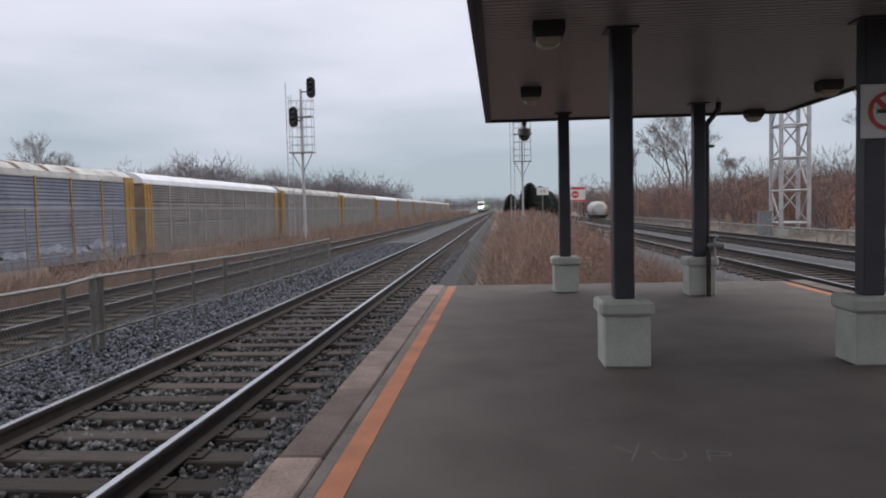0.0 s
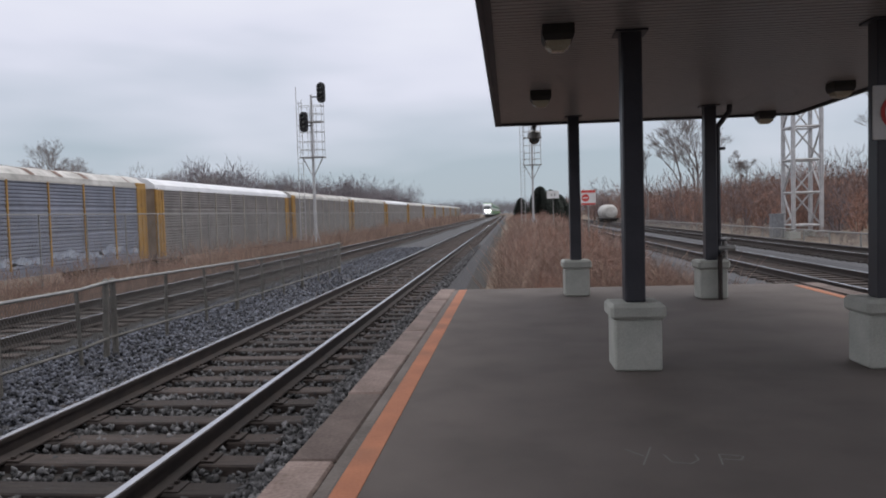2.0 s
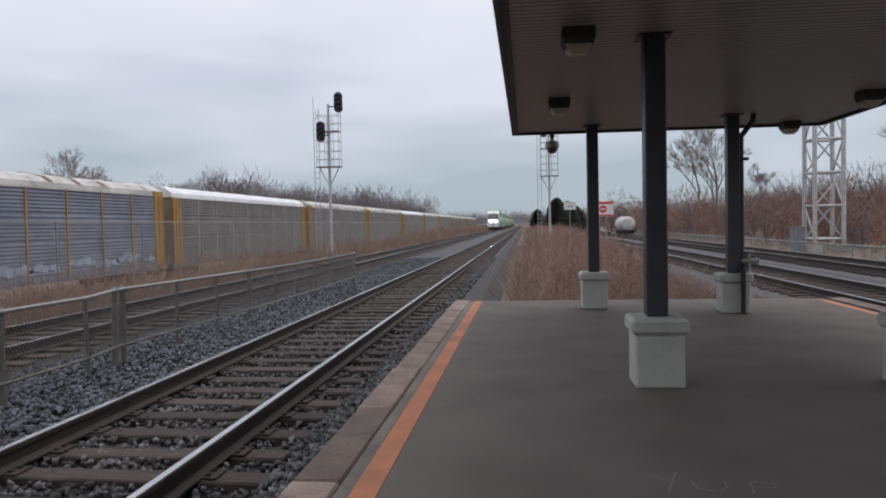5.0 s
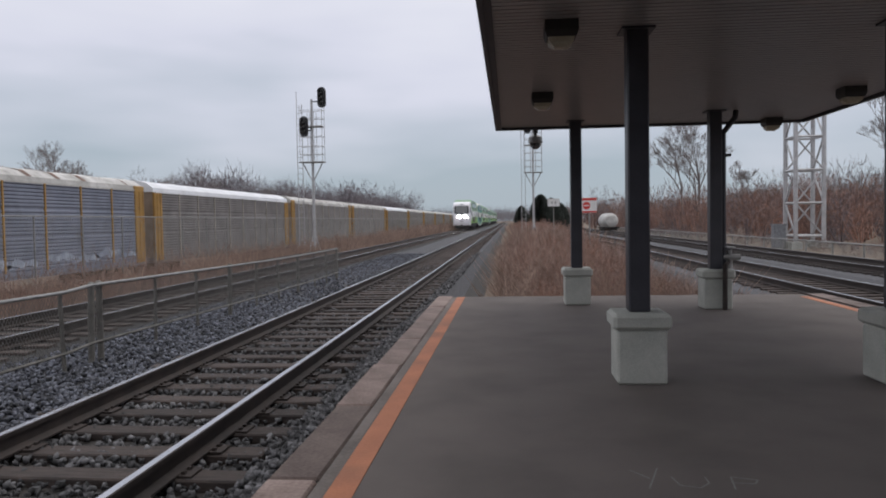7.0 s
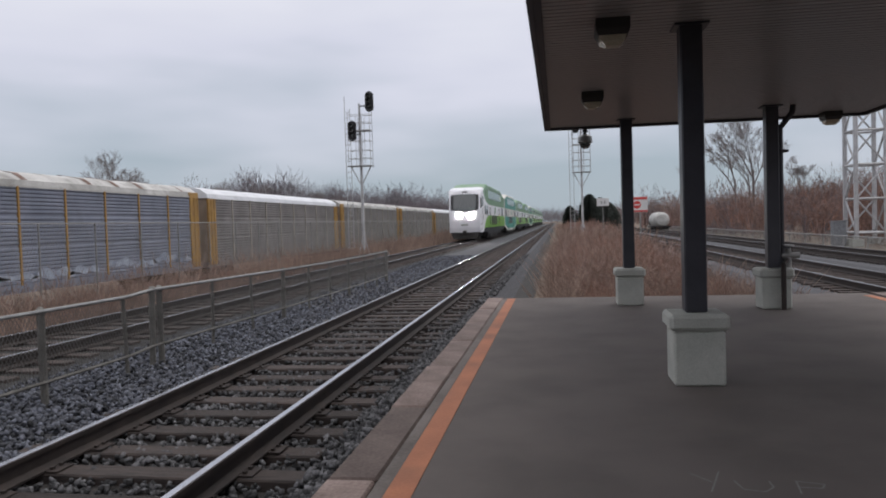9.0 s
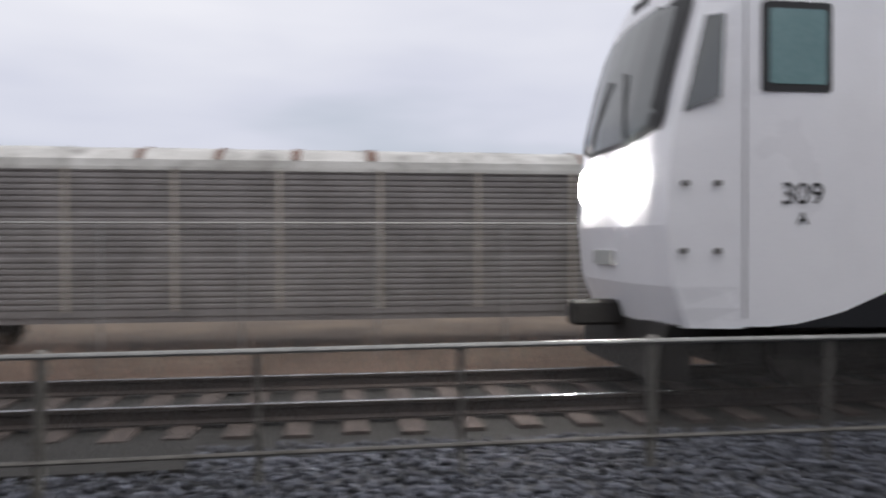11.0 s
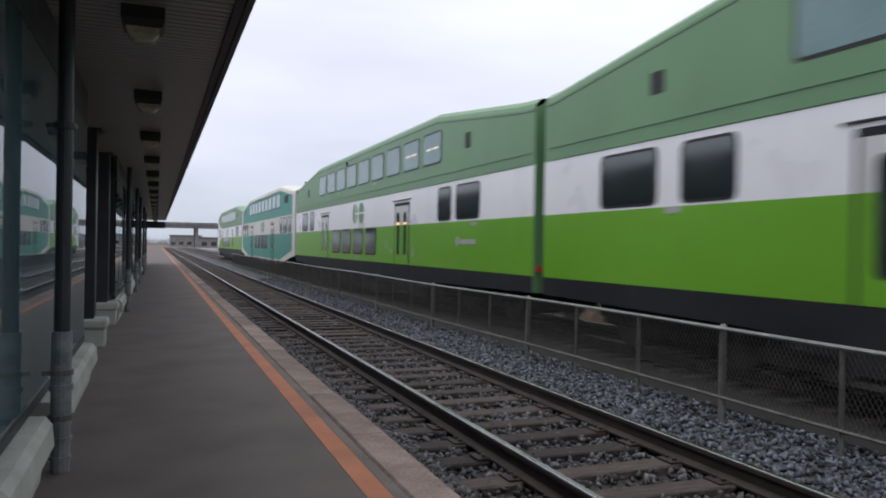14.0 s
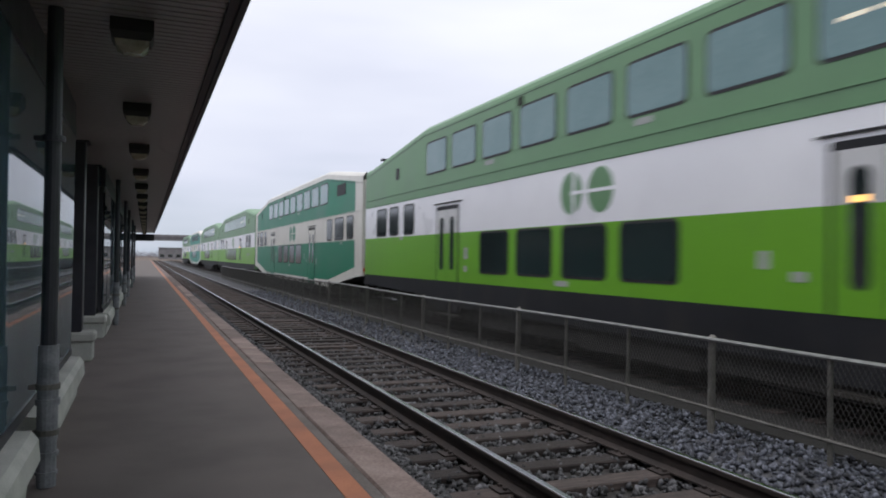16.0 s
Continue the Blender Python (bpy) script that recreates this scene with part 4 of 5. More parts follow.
def build_nose(car):
    """The driving end: a blunt white front with a wide dark windscreen."""
    w = half_width(0, True)
    side = lambda z: w - 0.03 * max(0, z - 2.9)  # noqa: E731
    lean = lambda z: float(np.interp(z, (0.55, 1.0, 1.6, 2.2, 2.8, 3.4, 3.8, 4.2), (0.22, 0.06, 0.0, 0.02, 0.11, 0.26, 0.38, 0.53)))  # noqa: E731
    zs = [0.60, 0.8, 1.0, 1.3, 1.6, 2.0, 2.3, 2.6, 2.9, 3.2, 3.5, 3.75, 4.0, 4.2]
    rows = []
    for z in zs:
        ww = side(z) - (0.22 if z > 4.05 else 0)
        rows.append([(ww * f, lean(z) + 0.16 * abs(f) ** 3 - 0.12, z + (0.1 * (1 - abs(f) ** 2) if z > 3.8 else 0)) for f in (-1, -0.8, -0.5, -0.2, 0, 0.2, 0.5, 0.8, 1)])
    part("nose", Shape().loft(rows, closed=False), WHITE, car, "white rounded driving end")
    # cheeks that join the nose to the sides, and the brow to the roof
    for s in (1, -1):
        verts = []
        for z in zs:
            ww = side(z) - (0.22 if z > 4.05 else 0)
            verts += [(s * ww, lean(z) + 0.04, z), (s * half_width(0.75, True), 0.75, z)]
        faces = [(2 * k, 2 * k + 1, 2 * k + 3, 2 * k + 2) for k in range(len(zs) - 1)]
        part("cheek", Shape().add(verts, faces), WHITE, car)
    hood = [[(f * (side(4.2) - 0.22), lean(4.2) + 0.16 * abs(f) ** 3 - 0.12, 4.2 + 0.1 * (1 - f * f)) for f in (-1, -0.98, -0.85, -0.5, 0.5, 0.85, 0.98, 1)]]
    for y in (0.75, 1.2, 1.8, 2.3):
        hw, z = half_width(y, True) + 0.006, roof_z(y, True) + 0.008
        hood.append([(-hw, y, z - 0.24), (-hw + 0.02, y, z - 0.15), (-hw + 0.13, y, z - 0.05), (-hw + 0.45, y, z), (hw - 0.45, y, z), (hw - 0.13, y, z - 0.05), (hw - 0.02, y, z - 0.15), (hw, y, z - 0.24)])
    part("brow", Shape().loft(hood, closed=False), WHITE, car, "white roof hood above the cab")
    def screen(half, low_, high, r, off):
        """A sheet with rounded corners that follows the front's lean and bow."""
        rows_ = []
        for k in range(13):
            z = low_ + (high - low_) * k / 12
            near = min(z - low_, high - z)
            cut = r - math.sqrt(max(0.0, r * r - (r - near) ** 2)) if near < r else 0.0
            rows_.append([(f * (half - cut), lean(z) + 0.12 * abs(f) ** 3 - off, z) for f in (-1, -0.8, -0.5, -0.2, 0.2, 0.5, 0.8, 1)])
        return Shape().loft(rows_, closed=False)

    part("windscreen", screen(1.17, 2.5, 3.95, 0.24, 0.152), TRAIN_GLASS, car, "wide dark windscreen")
    part("windscreen_frame", screen(1.23, 2.44, 4.01, 0.28, 0.140), RUBBER, car)
    for x in (-0.55, 0.55):
        part("wiper", Shape().bar((x, lean(2.6) - 0.17, 2.52), (x * 0.4, lean(3.3) - 0.18, 3.3), 0.014, n=5), RUBBER, car)
    for x in (-0.45, 0.55):
        part("headlight", Shape().disc((x, lean(2.08) - 0.14, 2.08), 1, 0.22, 0.06, n=20), HEADLIGHT, car, "lit white headlight")
    part("number_panel", Shape().box(-0.3, lean(1.3) - 0.15, 1.18, 0.3, lean(1.3) - 0.1, 1.34), MARK, car)
    part("top_lamp", Shape().box(-0.22, lean(4.1) - 0.16, 4.08, 0.22, lean(4.1), 4.19), LAMP_BODY, car)
    part("pilot", Shape().loft([[(-1.25, 0.35, 0.62), (1.25, 0.35, 0.62), (1.25, 0.1, 0.62), (-1.25, 0.1, 0.62)], [(-1.1, 0.4, 0.02), (1.1, 0.4, 0.02), (1.0, 0.0, 0.05), (-1.0, 0.0, 0.05)]]), UNDER, car, "black steel pilot")
    for x in (-1, 1):
        part("front_coupler", Shape().box(-0.13, -0.5, 0.5, 0.13, 0.2, 0.78, b=0.03), UNDER, car) if x > 0 else None
        win = part("cab_window", side_plate(0.92, 2.88, 1.64, 3.74, 0.04, half_width(1.1, True) - 0.05, half_width(1.6, True) + 0.012, x), RUBBER, car)
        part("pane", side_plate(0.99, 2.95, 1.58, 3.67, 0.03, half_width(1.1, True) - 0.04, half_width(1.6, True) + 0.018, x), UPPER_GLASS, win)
        quarter = Shape().add([(x * (side(2.7) + 0.02), lean(2.68) + 0.09, 2.68), (x * (side(2.7) + 0.13), 0.52, 2.82), (x * (side(3.6) + 0.14), 0.56, 3.62), (x * (side(3.6) + 0.03), lean(3.62) + 0.09, 3.62)], [(0, 1, 2, 3)])
        part("quarter_window", quarter, TRAIN_GLASS, car)
        part("door_seam", Shape().box(x * (half_width(0.9, True) - 0.01), 0.756, 0.7, x * (half_width(0.76, True) + 0.006), 0.77, 4.1), RUBBER, car)
        for yy, z in ((0.18, 1.35), (0.5, 1.35), (0.2, 2.0), (0.5, 2.0)):
            part("grab_bolt", Shape().disc((x * (half_width(yy, True) + 0.0), yy, z), 0, 0.03, 0.05, n=10), STEEL, car)
        for words, size, z, name, told in (("309", 0.30, 1.80, "car_number", "dark fleet number 309"), ("A", 0.18, 1.60, "end_letter", "dark letter A below the fleet number")):
            label = bpy.data.curves.new(name, "FONT")
            label.body, label.size, label.extrude, label.align_x = words, size, 0.002, "CENTER"
            holder = new("lettering_source", label)
            me = bpy.data.meshes.new_from_object(holder)
            bpy.data.objects.remove(holder)
            me.materials.append(INK)
            number = part(name, me, INK, car, told)
            number.matrix_basis = pose(x * (half_width(1.3, True) + 0.008), 1.34, z, 90, 0, 90 if x > 0 else -90)


# ---- parked car-carrier freight wagons ----
RACK_X, RACK_RAIL, RACK_LEN = -22.3, -1.62, 27.0


def build_autorack(panel, post, roof, label):
    car = thing("car_carrier_wagon", label, "freight wagon", "parked car-carrier wagons", at=(RACK_X, 0, RACK_RAIL))
    L, w = RACK_LEN, 1.5
    part("deck", Shape().box(-w, 0.2, 0.85, w, L - 0.2, 1.15).box(-w - 0.04, 0.5, 1.02, w + 0.04, L - 0.5, 1.2), panel, car, "sill of the wagon")
    n = 9
    for k in range(n + 1):
        y = 0.9 + (L - 1.8) * k / n
        wide = 0.11
        for s in (-1, 1):
            part("side_post", Shape().box(s * w, y - wide / 2, 1.15, s * (w + 0.07), y + wide / 2, 5.05, b=0.012), post, car)
    for s in (-1, 1):
        for k in range(n):
            a, b = 0.9 + (L - 1.8) * k / n + 0.056, 0.9 + (L - 1.8) * (k + 1) / n - 0.056
            outline, z = [], 1.2
            while z < 4.98:
                outline += [(w - 0.01, z), (w + 0.028, z + 0.04), (w + 0.028, z + 0.12), (w - 0.01, z + 0.155)]
                z += 0.16 if abs(z - 2.5) > 0.1 and abs(z - 3.7) > 0.1 else 0.26
            sh = Shape().loft([[(s * x, y, z) for x, z in outline] for y in ((b, a) if s < 0 else (a, b))], closed=False)
            part("side_panel", sh, panel, car, "ribbed metal side panel")
        # added near-black sheet paints the wagon's unlit inside behind the panels
        part("side_shade_backing", Shape().box(s * (w - 0.04), 0.6, 1.15, s * (w - 0.015), L - 0.6, 5.05), UNDER, car)
        part("eave_rail", Shape().box(s * (w - 0.02), 0.6, 5.0, s * (w + 0.05), L - 0.6, 5.1), roof, car)
    rings = []
    for y in (0.35, 0.9, *np.linspace(1.5, L - 1.5, 14), L - 0.9, L - 0.35):
        j = 0.02 * math.sin(y * 5.0)
        rings.append([(-w, y, 5.05), (-w + 0.03, y, 5.3), (-1.05, y, 5.58 + j), (-0.5, y, 5.72 + j), (0, y, 5.77 + j), (0.5, y, 5.72 + j), (1.05, y, 5.58 + j), (w - 0.03, y, 5.3), (w, y, 5.05)])
    part("roof", Shape().loft([r[::-1] for r in rings]), roof, car, "curved sheet roof")
    for y in np.linspace(2, L - 2, 12):
        stain = random.random() < 0.6 and roof == RACK_ROOF
        wide_ = random.uniform(0.05, 0.2) if stain else 0.04
        part("roof_seam", Shape().loft([[(x, yy, z + 0.02) for x, z in ((-w + 0.02, 5.3), (-1.05, 5.59), (0, 5.79), (1.05, 5.59), (w - 0.02, 5.3))] for yy in (y - 0.04, y - 0.04 + 2 * wide_)], closed=False), ROOF_RUST if stain else roof, car)
    for y, d in ((0.35, 1), (L - 0.35, -1)):
        end = part("end_door", Shape().box(-w + 0.03, y + d * 0.15, 1.1, w - 0.03, y + d * 0.37, 5.1, b=0.02), RACK_END, car, "dusty tan end doors")
        for s in (-1, 1):
            part("corner_post", Shape().box(s * (w - 0.06), y - d * 0.02, 1.0, s * (w + 0.09), y + d * 0.95, 5.0 if roof == RACK_ROOF_WHITE else 5.3, b=0.03), RACK_YELLOW, car, "faded yellow corner panel")
            part("ladder", Shape().bar((s * (w + 0.13), y + d * 0.2, 1.0), (s * (w + 0.13), y + d * 0.2, 5.0), 0.02).bar((s * (w + 0.13), y + d * 0.6, 1.0), (s * (w + 0.13), y + d * 0.6, 5.0), 0.02), RACK_YELLOW, car)
        for x in (-0.75, -0.25, 0.25, 0.75):
            part("door_rib", Shape().box(x - 0.03, y + d * 0.10, 1.2, x + 0.03, y + d * 0.148, 5.0), RACK_END, end)
    for yc in (3.2, L - 3.2):
        for dy in (-0.9, 0.9):
            part("wheelset", Shape().disc((-0.76, yc + dy, 0.42), 0, 0.42, 0.13, n=18).disc((0.76, yc + dy, 0.42), 0, 0.42, 0.13, n=18).bar((-0.76, yc + dy, 0.42), (0.76, yc + dy, 0.42), 0.08, n=8), STEEL, car)
        part("bogie", Shape().box(-1.1, yc - 1.3, 0.3, -0.9, yc + 1.3, 0.75, b=0.05).box(0.9, yc - 1.3, 0.3, 1.1, yc + 1.3, 0.75, b=0.05).box(-0.9, yc - 0.25, 0.4, 0.9, yc + 0.25, 0.86), UNDER, car)
    return car


# ---- signals, masts, signs ----
def build_signal(x, y, base, label, heads):
    sig = thing("signal_mast", label, "railway signal", "signal masts", at=(x, y, base))
    H = 5.15 - base
    part("foot", Shape().box(-0.5, -0.5, -0.1, 0.5, 0.5, 0.3, b=0.03), CONCRETE, sig)
    part("mast", Shape().bar((0, 0, 0.3), (0, 0, H + 3.9), 0.10, 0.07, n=10), SILVER, sig, "silver painted steel mast")
    for s in (-1, 1):
        part("brace", Shape().bar((0, 0, H - 1.2), (s * 0.62, 0, H), 0.035), SILVER, sig)
        part("leg_brace", Shape().bar((s * 0.55, 0, 0), (0, 0, 1.9), 0.04), SILVER, sig)
    part("lower_platform", Shape().box(-0.75, -0.35, H, 0.75, 0.35, H + 0.06), GALV, sig, "grated working platform")
    rail = part("upper_platform", Shape().box(-0.7, -0.3, H + 2.2, 0.7, 0.3, H + 2.25), GALV, sig)
    cage = Shape()
    for px in (-0.7, -0.2, 0.2, 0.7):
        for py in (-0.3, 0.3):
            cage.bar((px, py, H), (px, py, H + (3.5 if abs(px) > 0.5 else 3.1)), 0.017)
    for z in (0.5, 1.0, 1.6, 2.2, 2.7, 3.2):
        cage.bar((-0.7, 0.3, H + z), (0.7, 0.3, H + z), 0.018).bar((-0.7, -0.3, H + z), (0.7, -0.3, H + z), 0.018)
        cage.bar((-0.7, -0.3, H + z), (-0.7, 0.3, H + z), 0.018).bar((0.7, -0.3, H + z), (0.7, 0.3, H + z), 0.018)
    part("guard_rails", cage, SILVER, sig, "silver tubular guard rails")
    ladder = Shape().bar((-0.95, 0, 1.0), (-0.95, 0, H + 4.4), 0.022).bar((-0.62, 0, 1.0), (-0.62, 0, H + 3.6), 0.022)
    for k in range(26):
        z = 1.1 + k * (H + 2.3) / 25
        ladder.bar((-0.95, 0, z), (-0.62, 0, z), 0.015)
    part("ladder", ladder, SILVER, sig, "access ladder")
    for hx, hz in heads:
        head = part("signal_head", Shape().loft([[(hx + 0.27 * math.cos(a), y0, hz - base + 0.27 * math.sin(a) + (0.36 if k < 10 else -0.36)) for k, a in [(k, 2 * math.pi * (k + 0.5) / 20) for k in range(20)]] for y0 in (-0.32, -0.26)]), SIGNAL_BLACK, sig, "oval black signal head")
        part("lamp_case", Shape().box(hx - 0.17, -0.26, hz - base - 0.5, hx + 0.17, 0.1, hz - base + 0.5, b=0.03), SIGNAL_BLACK, head)
        for dz in (-0.3, 0.0, 0.3):
            part("hood", Shape().bar((hx, -0.32, hz - base + dz), (hx, -0.58, hz - base + dz + 0.02), 0.11, 0.12, n=10, cap=False), SIGNAL_BLACK, head)
            part("lens", Shape().disc((hx, -0.325, hz - base + dz), 1, 0.10, 0.02, n=12), MARK, head)
        part("bracket", Shape().bar((0, 0, hz - base - 0.2), (hx, 0, hz - base - 0.2), 0.04), SIGNAL_BLACK, sig)
    return sig


def build_lattice_tower():
    tower = thing("lattice_tower", "pale grey square lattice steel tower beside the eastern tracks", "lattice tower", at=(17.2, 45.0, -0.5))
    w, H = 0.78, 17.0
    for sx in (-1, 1):
        for sy in (-1, 1):
            part("leg", Shape().box(sx * w - 0.1, sy * w - 0.1, 0, sx * w + 0.1, sy * w + 0.1, H, b=0.02), SILVER, tower)
            part("footing", Shape().box(sx * w - 0.3, sy * w - 0.3, -0.2, sx * w + 0.3, sy * w + 0.3, 0.35), CONCRETE, tower)
    k, z = 0, 0.7
    while z < H - 0.5:
        for a, b in (((-w, -w), (w, -w)), ((w, -w), (w, w)), ((w, w), (-w, w)), ((-w, w), (-w, -w))):
            part("girt", Shape().bar((*a, z), (*b, z), 0.07, n=5), SILVER, tower)
            p, q = (a, b) if k % 2 else (b, a)
            part("diagonal", Shape().bar((*p, z), (*q, z + 1.9), 0.055, n=5), SILVER, tower)
        k, z = k + 1, z + 1.9
    return tower


def build_sign(name, label, x, y, z0, w, h, foot, red=False):
    sign = thing(name, label, "sign", at=(x, y, foot))
    part("pole", Shape().bar((0, 0.03, 0), (0, 0.03, z0 - foot + h), 0.03, n=8), GALV, sign)
    part("board", Shape().box(-w / 2, -0.02, z0 - foot, w / 2, 0.0, z0 - foot + h, b=0.004), SIGN_WHITE, sign, "white sheet metal board")
    if red:
        part("red_band", Shape().box(-w / 2 + 0.01, -0.026, z0 - foot + h * 0.82, w / 2 - 0.01, -0.021, z0 - foot + h - 0.01).box(-w / 2 + 0.01, -0.026, z0 - foot + 0.01, w / 2 - 0.01, -0.021, z0 - foot + h * 0.12), RED_SIGN, sign)
        part("stop_disc", Shape().disc((-w * 0.2, -0.024, z0 - foot + h * 0.48), 1, 0.15, 0.008, n=20), RED_SIGN, sign)
        part("disc_bar", Shape().box(-w * 0.2 - 0.1, -0.03, z0 - foot + h * 0.44, -w * 0.2 + 0.1, -0.0285, z0 - foot + h * 0.52), SIGN_WHITE, sign)
    else:
        for k in (-0.16, 0.1):
            part("marking_bar", Shape().box(w * k - 0.02, -0.026, z0 - foot + h * 0.3, w * k + 0.1, -0.021, z0 - foot + h * 0.64), MARK, sign)
    return sign


def build_no_smoking(x, y):
    sign = thing("no_smoking_sign", "square white no-smoking sign with a red ring on a column", "sign", at=(x, y, 2.235))
    part("board", Shape().box(-0.235, -0.02, -0.235, 0.235, 0.0, 0.235, b=0.006), SIGN_WHITE, sign, "white metal board")
    part("border", Shape().box(-0.24, -0.012, -0.24, 0.24, -0.006, 0.24), INK, sign)
    ring = []
    for r, yy in ((0.17, -0.0205), (0.17, -0.026), (0.135, -0.026), (0.135, -0.0205)):
        ring.append([(r * math.cos(a), yy, r * math.sin(a)) for a in [2 * math.pi * k / 32 for k in range(32)]])
    part("red_ring", Shape().loft(ring, caps=False), RED_SIGN, sign)
    d = 0.105
    part("slash", Shape().add([(-d - 0.015, -0.0265, d - 0.015), (-d + 0.015, -0.0265, d + 0.015), (d + 0.015, -0.0265, -d + 0.015), (d - 0.015, -0.0265, -d - 0.015)], [(0, 1, 2, 3)]), RED_SIGN, sign)
    part("cigarette", Shape().box(-0.1, -0.0245, -0.02, 0.1, -0.0205, 0.015), INK, sign)
    return sign


def build_dome_camera():
    dome = thing("dome_camera", "grey dome security camera hung from the canopy edge", "security camera", at=(0.52, CANOPY_N + 0.12, SOFFIT_Z))
    part("arm", Shape().box(-0.04, -0.08, -0.08, 0.04, 0.1, -0.02).bar((0, 0.06, -0.05), (0, 0.06, -0.14), 0.03, n=8), LAMP_BODY, dome)
    rings = [[(r * math.cos(a), 0.06 + r * math.sin(a), z) for a in [2 * math.pi * k / 16 for k in range(16)]] for z, r in ((-0.12, 0.06), (-0.16, 0.12), (-0.26, 0.13), (-0.27, 0.11))]
    part("shroud", Shape().loft(rings), GALV, dome)
    rings = [[(r * math.cos(a), 0.06 + r * math.sin(a), z) for a in [2 * math.pi * k / 16 for k in range(16)]] for z, r in ((-0.271, 0.10), (-0.33, 0.085), (-0.37, 0.04))]
    part("bubble", Shape().loft(rings), TRAIN_GLASS, dome)


def build_hydrant():
    """A standpipe fixed to the outer column's plinth."""
    valve = thing("hose_valve", "grey cast hose valve standing on a column base", "valve", at=(3.44, 12.0, 0.61))
    part("stem", Shape().bar((0, 0, 0), (0, 0, 0.3), 0.05, 0.04, n=10).bar((-0.1, 0, 0.18), (0.16, 0, 0.18), 0.05, n=10), GALV, valve)
    part("wheel", Shape().disc((0, 0, 0.33), 2, 0.09, 0.025, n=14), GALV, valve)
    part("drain", Shape().bar((-0.15, -0.29, 0.06), (-0.15, -0.29, -0.61), 0.036, n=10).bar((-0.15, -0.29, 0.06), (0, 0, 0.12), 0.03, n=8), RUST, valve, "rusty drain pipe down the plinth")


# ---- plants ----
def grass_strip(name, n, x0, x1, y0, y1, ground, h0, h1, label, mat=None, lean=0.25, r=0.006):
    mat = mat or DRY
    x = rng.uniform(x0, x1, n)
    y = rng.uniform(y0, y1, n)
    z = np.array([ground(a) for a in x])
    clump = 0.5 + 0.5 * np.sin(x * 1.9 + 1.3 * np.sin(y * 0.8)) * np.sin(y * 1.1 + x)
    h = (h0 + (h1 - h0) * rng.random(n) ** 1.5) * (0.55 + 0.6 * clump)
    base = np.stack([x, y, z - 0.05], -1)
    tip = base + np.stack([np.clip(rng.normal(0, lean, n), -0.8, 0.8) * h, np.clip(rng.normal(0, lean, n), -0.8, 0.8) * h, h], -1)
    far = 1 + np.clip(np.abs(y) / 40, 0, 3)
    tagged(part(name, twigs(name, base, tip, r * far, r * 0.4 * far, mat), mat), label, "dry weeds", kind="stuff")


def brush_mass(name, n, x0, x1, y0, y1, z0, top, label, mat, r=0.03, lean=0.34):
    """A thicket: slanting bare stems and twigs at every height, taller in places."""
    x, y = rng.uniform(x0, x1, n), rng.uniform(y0, y1, n)
    hill = 0.74 + 0.15 * np.sin(y * 0.11 + x * 0.2) + 0.10 * np.sin(y * 0.37 + 1.0) + 0.06 * np.sin(y * 0.9 + x * 0.7)
    h = top * hill * (0.35 + 0.65 * rng.random(n) ** 0.6)
    start = rng.random(n) * 0.8
    base = np.stack([x, y, z0 + h * start], -1)
    run = np.minimum(h * (1 - start), top * 0.22 + 0.6)
    base[:, 2] = z0 + h - run
    tip = np.stack([x + rng.normal(0, lean, n) * run, y + rng.normal(0, lean, n) * run, z0 + h], -1)
    tagged(part(name, twigs(name, base, tip, r * (1.2 - start), r * 0.25, mat), mat), label, "brush", kind="stuff")


def crown_mass(name, count, per, x0, x1, y0, y1, z0, tall, label, mats, r=0.014, width=0.34, rise=0.0, low=0.5, twig=0.13):
    """Rounded bare crowns side by side: short twigs that fork outwards and up from stems inside each crown. rise: how much taller they grow over the strip's width; low: the crown's middle as a share of its height."""
    for mat in mats:
        n = count // len(mats)
        x, y = rng.uniform(x0, x1, n), rng.uniform(y0, y1, n)
        h = tall * (0.55 + 0.45 * rng.random(n)) * (1 + rise * (x - x0) / (x1 - x0))
        h *= 0.86 + 0.14 * np.sin(y * 0.09 + x * 0.05)
        cx, cy, ch = np.repeat(x, per), np.repeat(y, per), np.repeat(h, per)
        k = len(cx)
        d = rng.normal(0, 1, (k, 3))
        d /= np.linalg.norm(d, axis=1, keepdims=True)
        reach = rng.random(k) ** 0.45
        half = np.stack([ch * width, ch * width, ch * (1 - low)], -1)
        mid = np.stack([cx, cy, z0 + ch * low], -1)
        base = mid + d * half * (reach * 0.86)[:, None]
        way = d * 0.55 + rng.normal(0, 0.42, (k, 3)) + np.array([0, 0, 0.55])
        tip = base + way * (ch * twig * (0.5 + rng.random(k)))[:, None]
        base[:, 2], tip[:, 2] = np.maximum(base[:, 2], z0 - 0.05), np.maximum(tip[:, 2], z0 + 0.02)
        sx, sy, sh = np.repeat(x, 5), np.repeat(y, 5), np.repeat(h, 5)
        stem = np.stack([sx, sy, np.full(len(sx), z0 - 0.2)], -1)
        head = stem + np.stack([rng.normal(0, 0.5, len(sx)) * width * sh, rng.normal(0, 0.5, len(sx)) * width * sh, sh * rng.uniform(0.4, 0.68, len(sx))], -1)
        me = twigs(name, np.concatenate([base, stem]), np.concatenate([tip, head]), np.concatenate([np.full(k, r), np.full(len(sx), r * 2.2)]), np.concatenate([np.full(k, r * 0.25), np.full(len(sx), r * 0.6)]), mat)
        tagged(part(name, me, mat), label, "brush", kind="stuff")


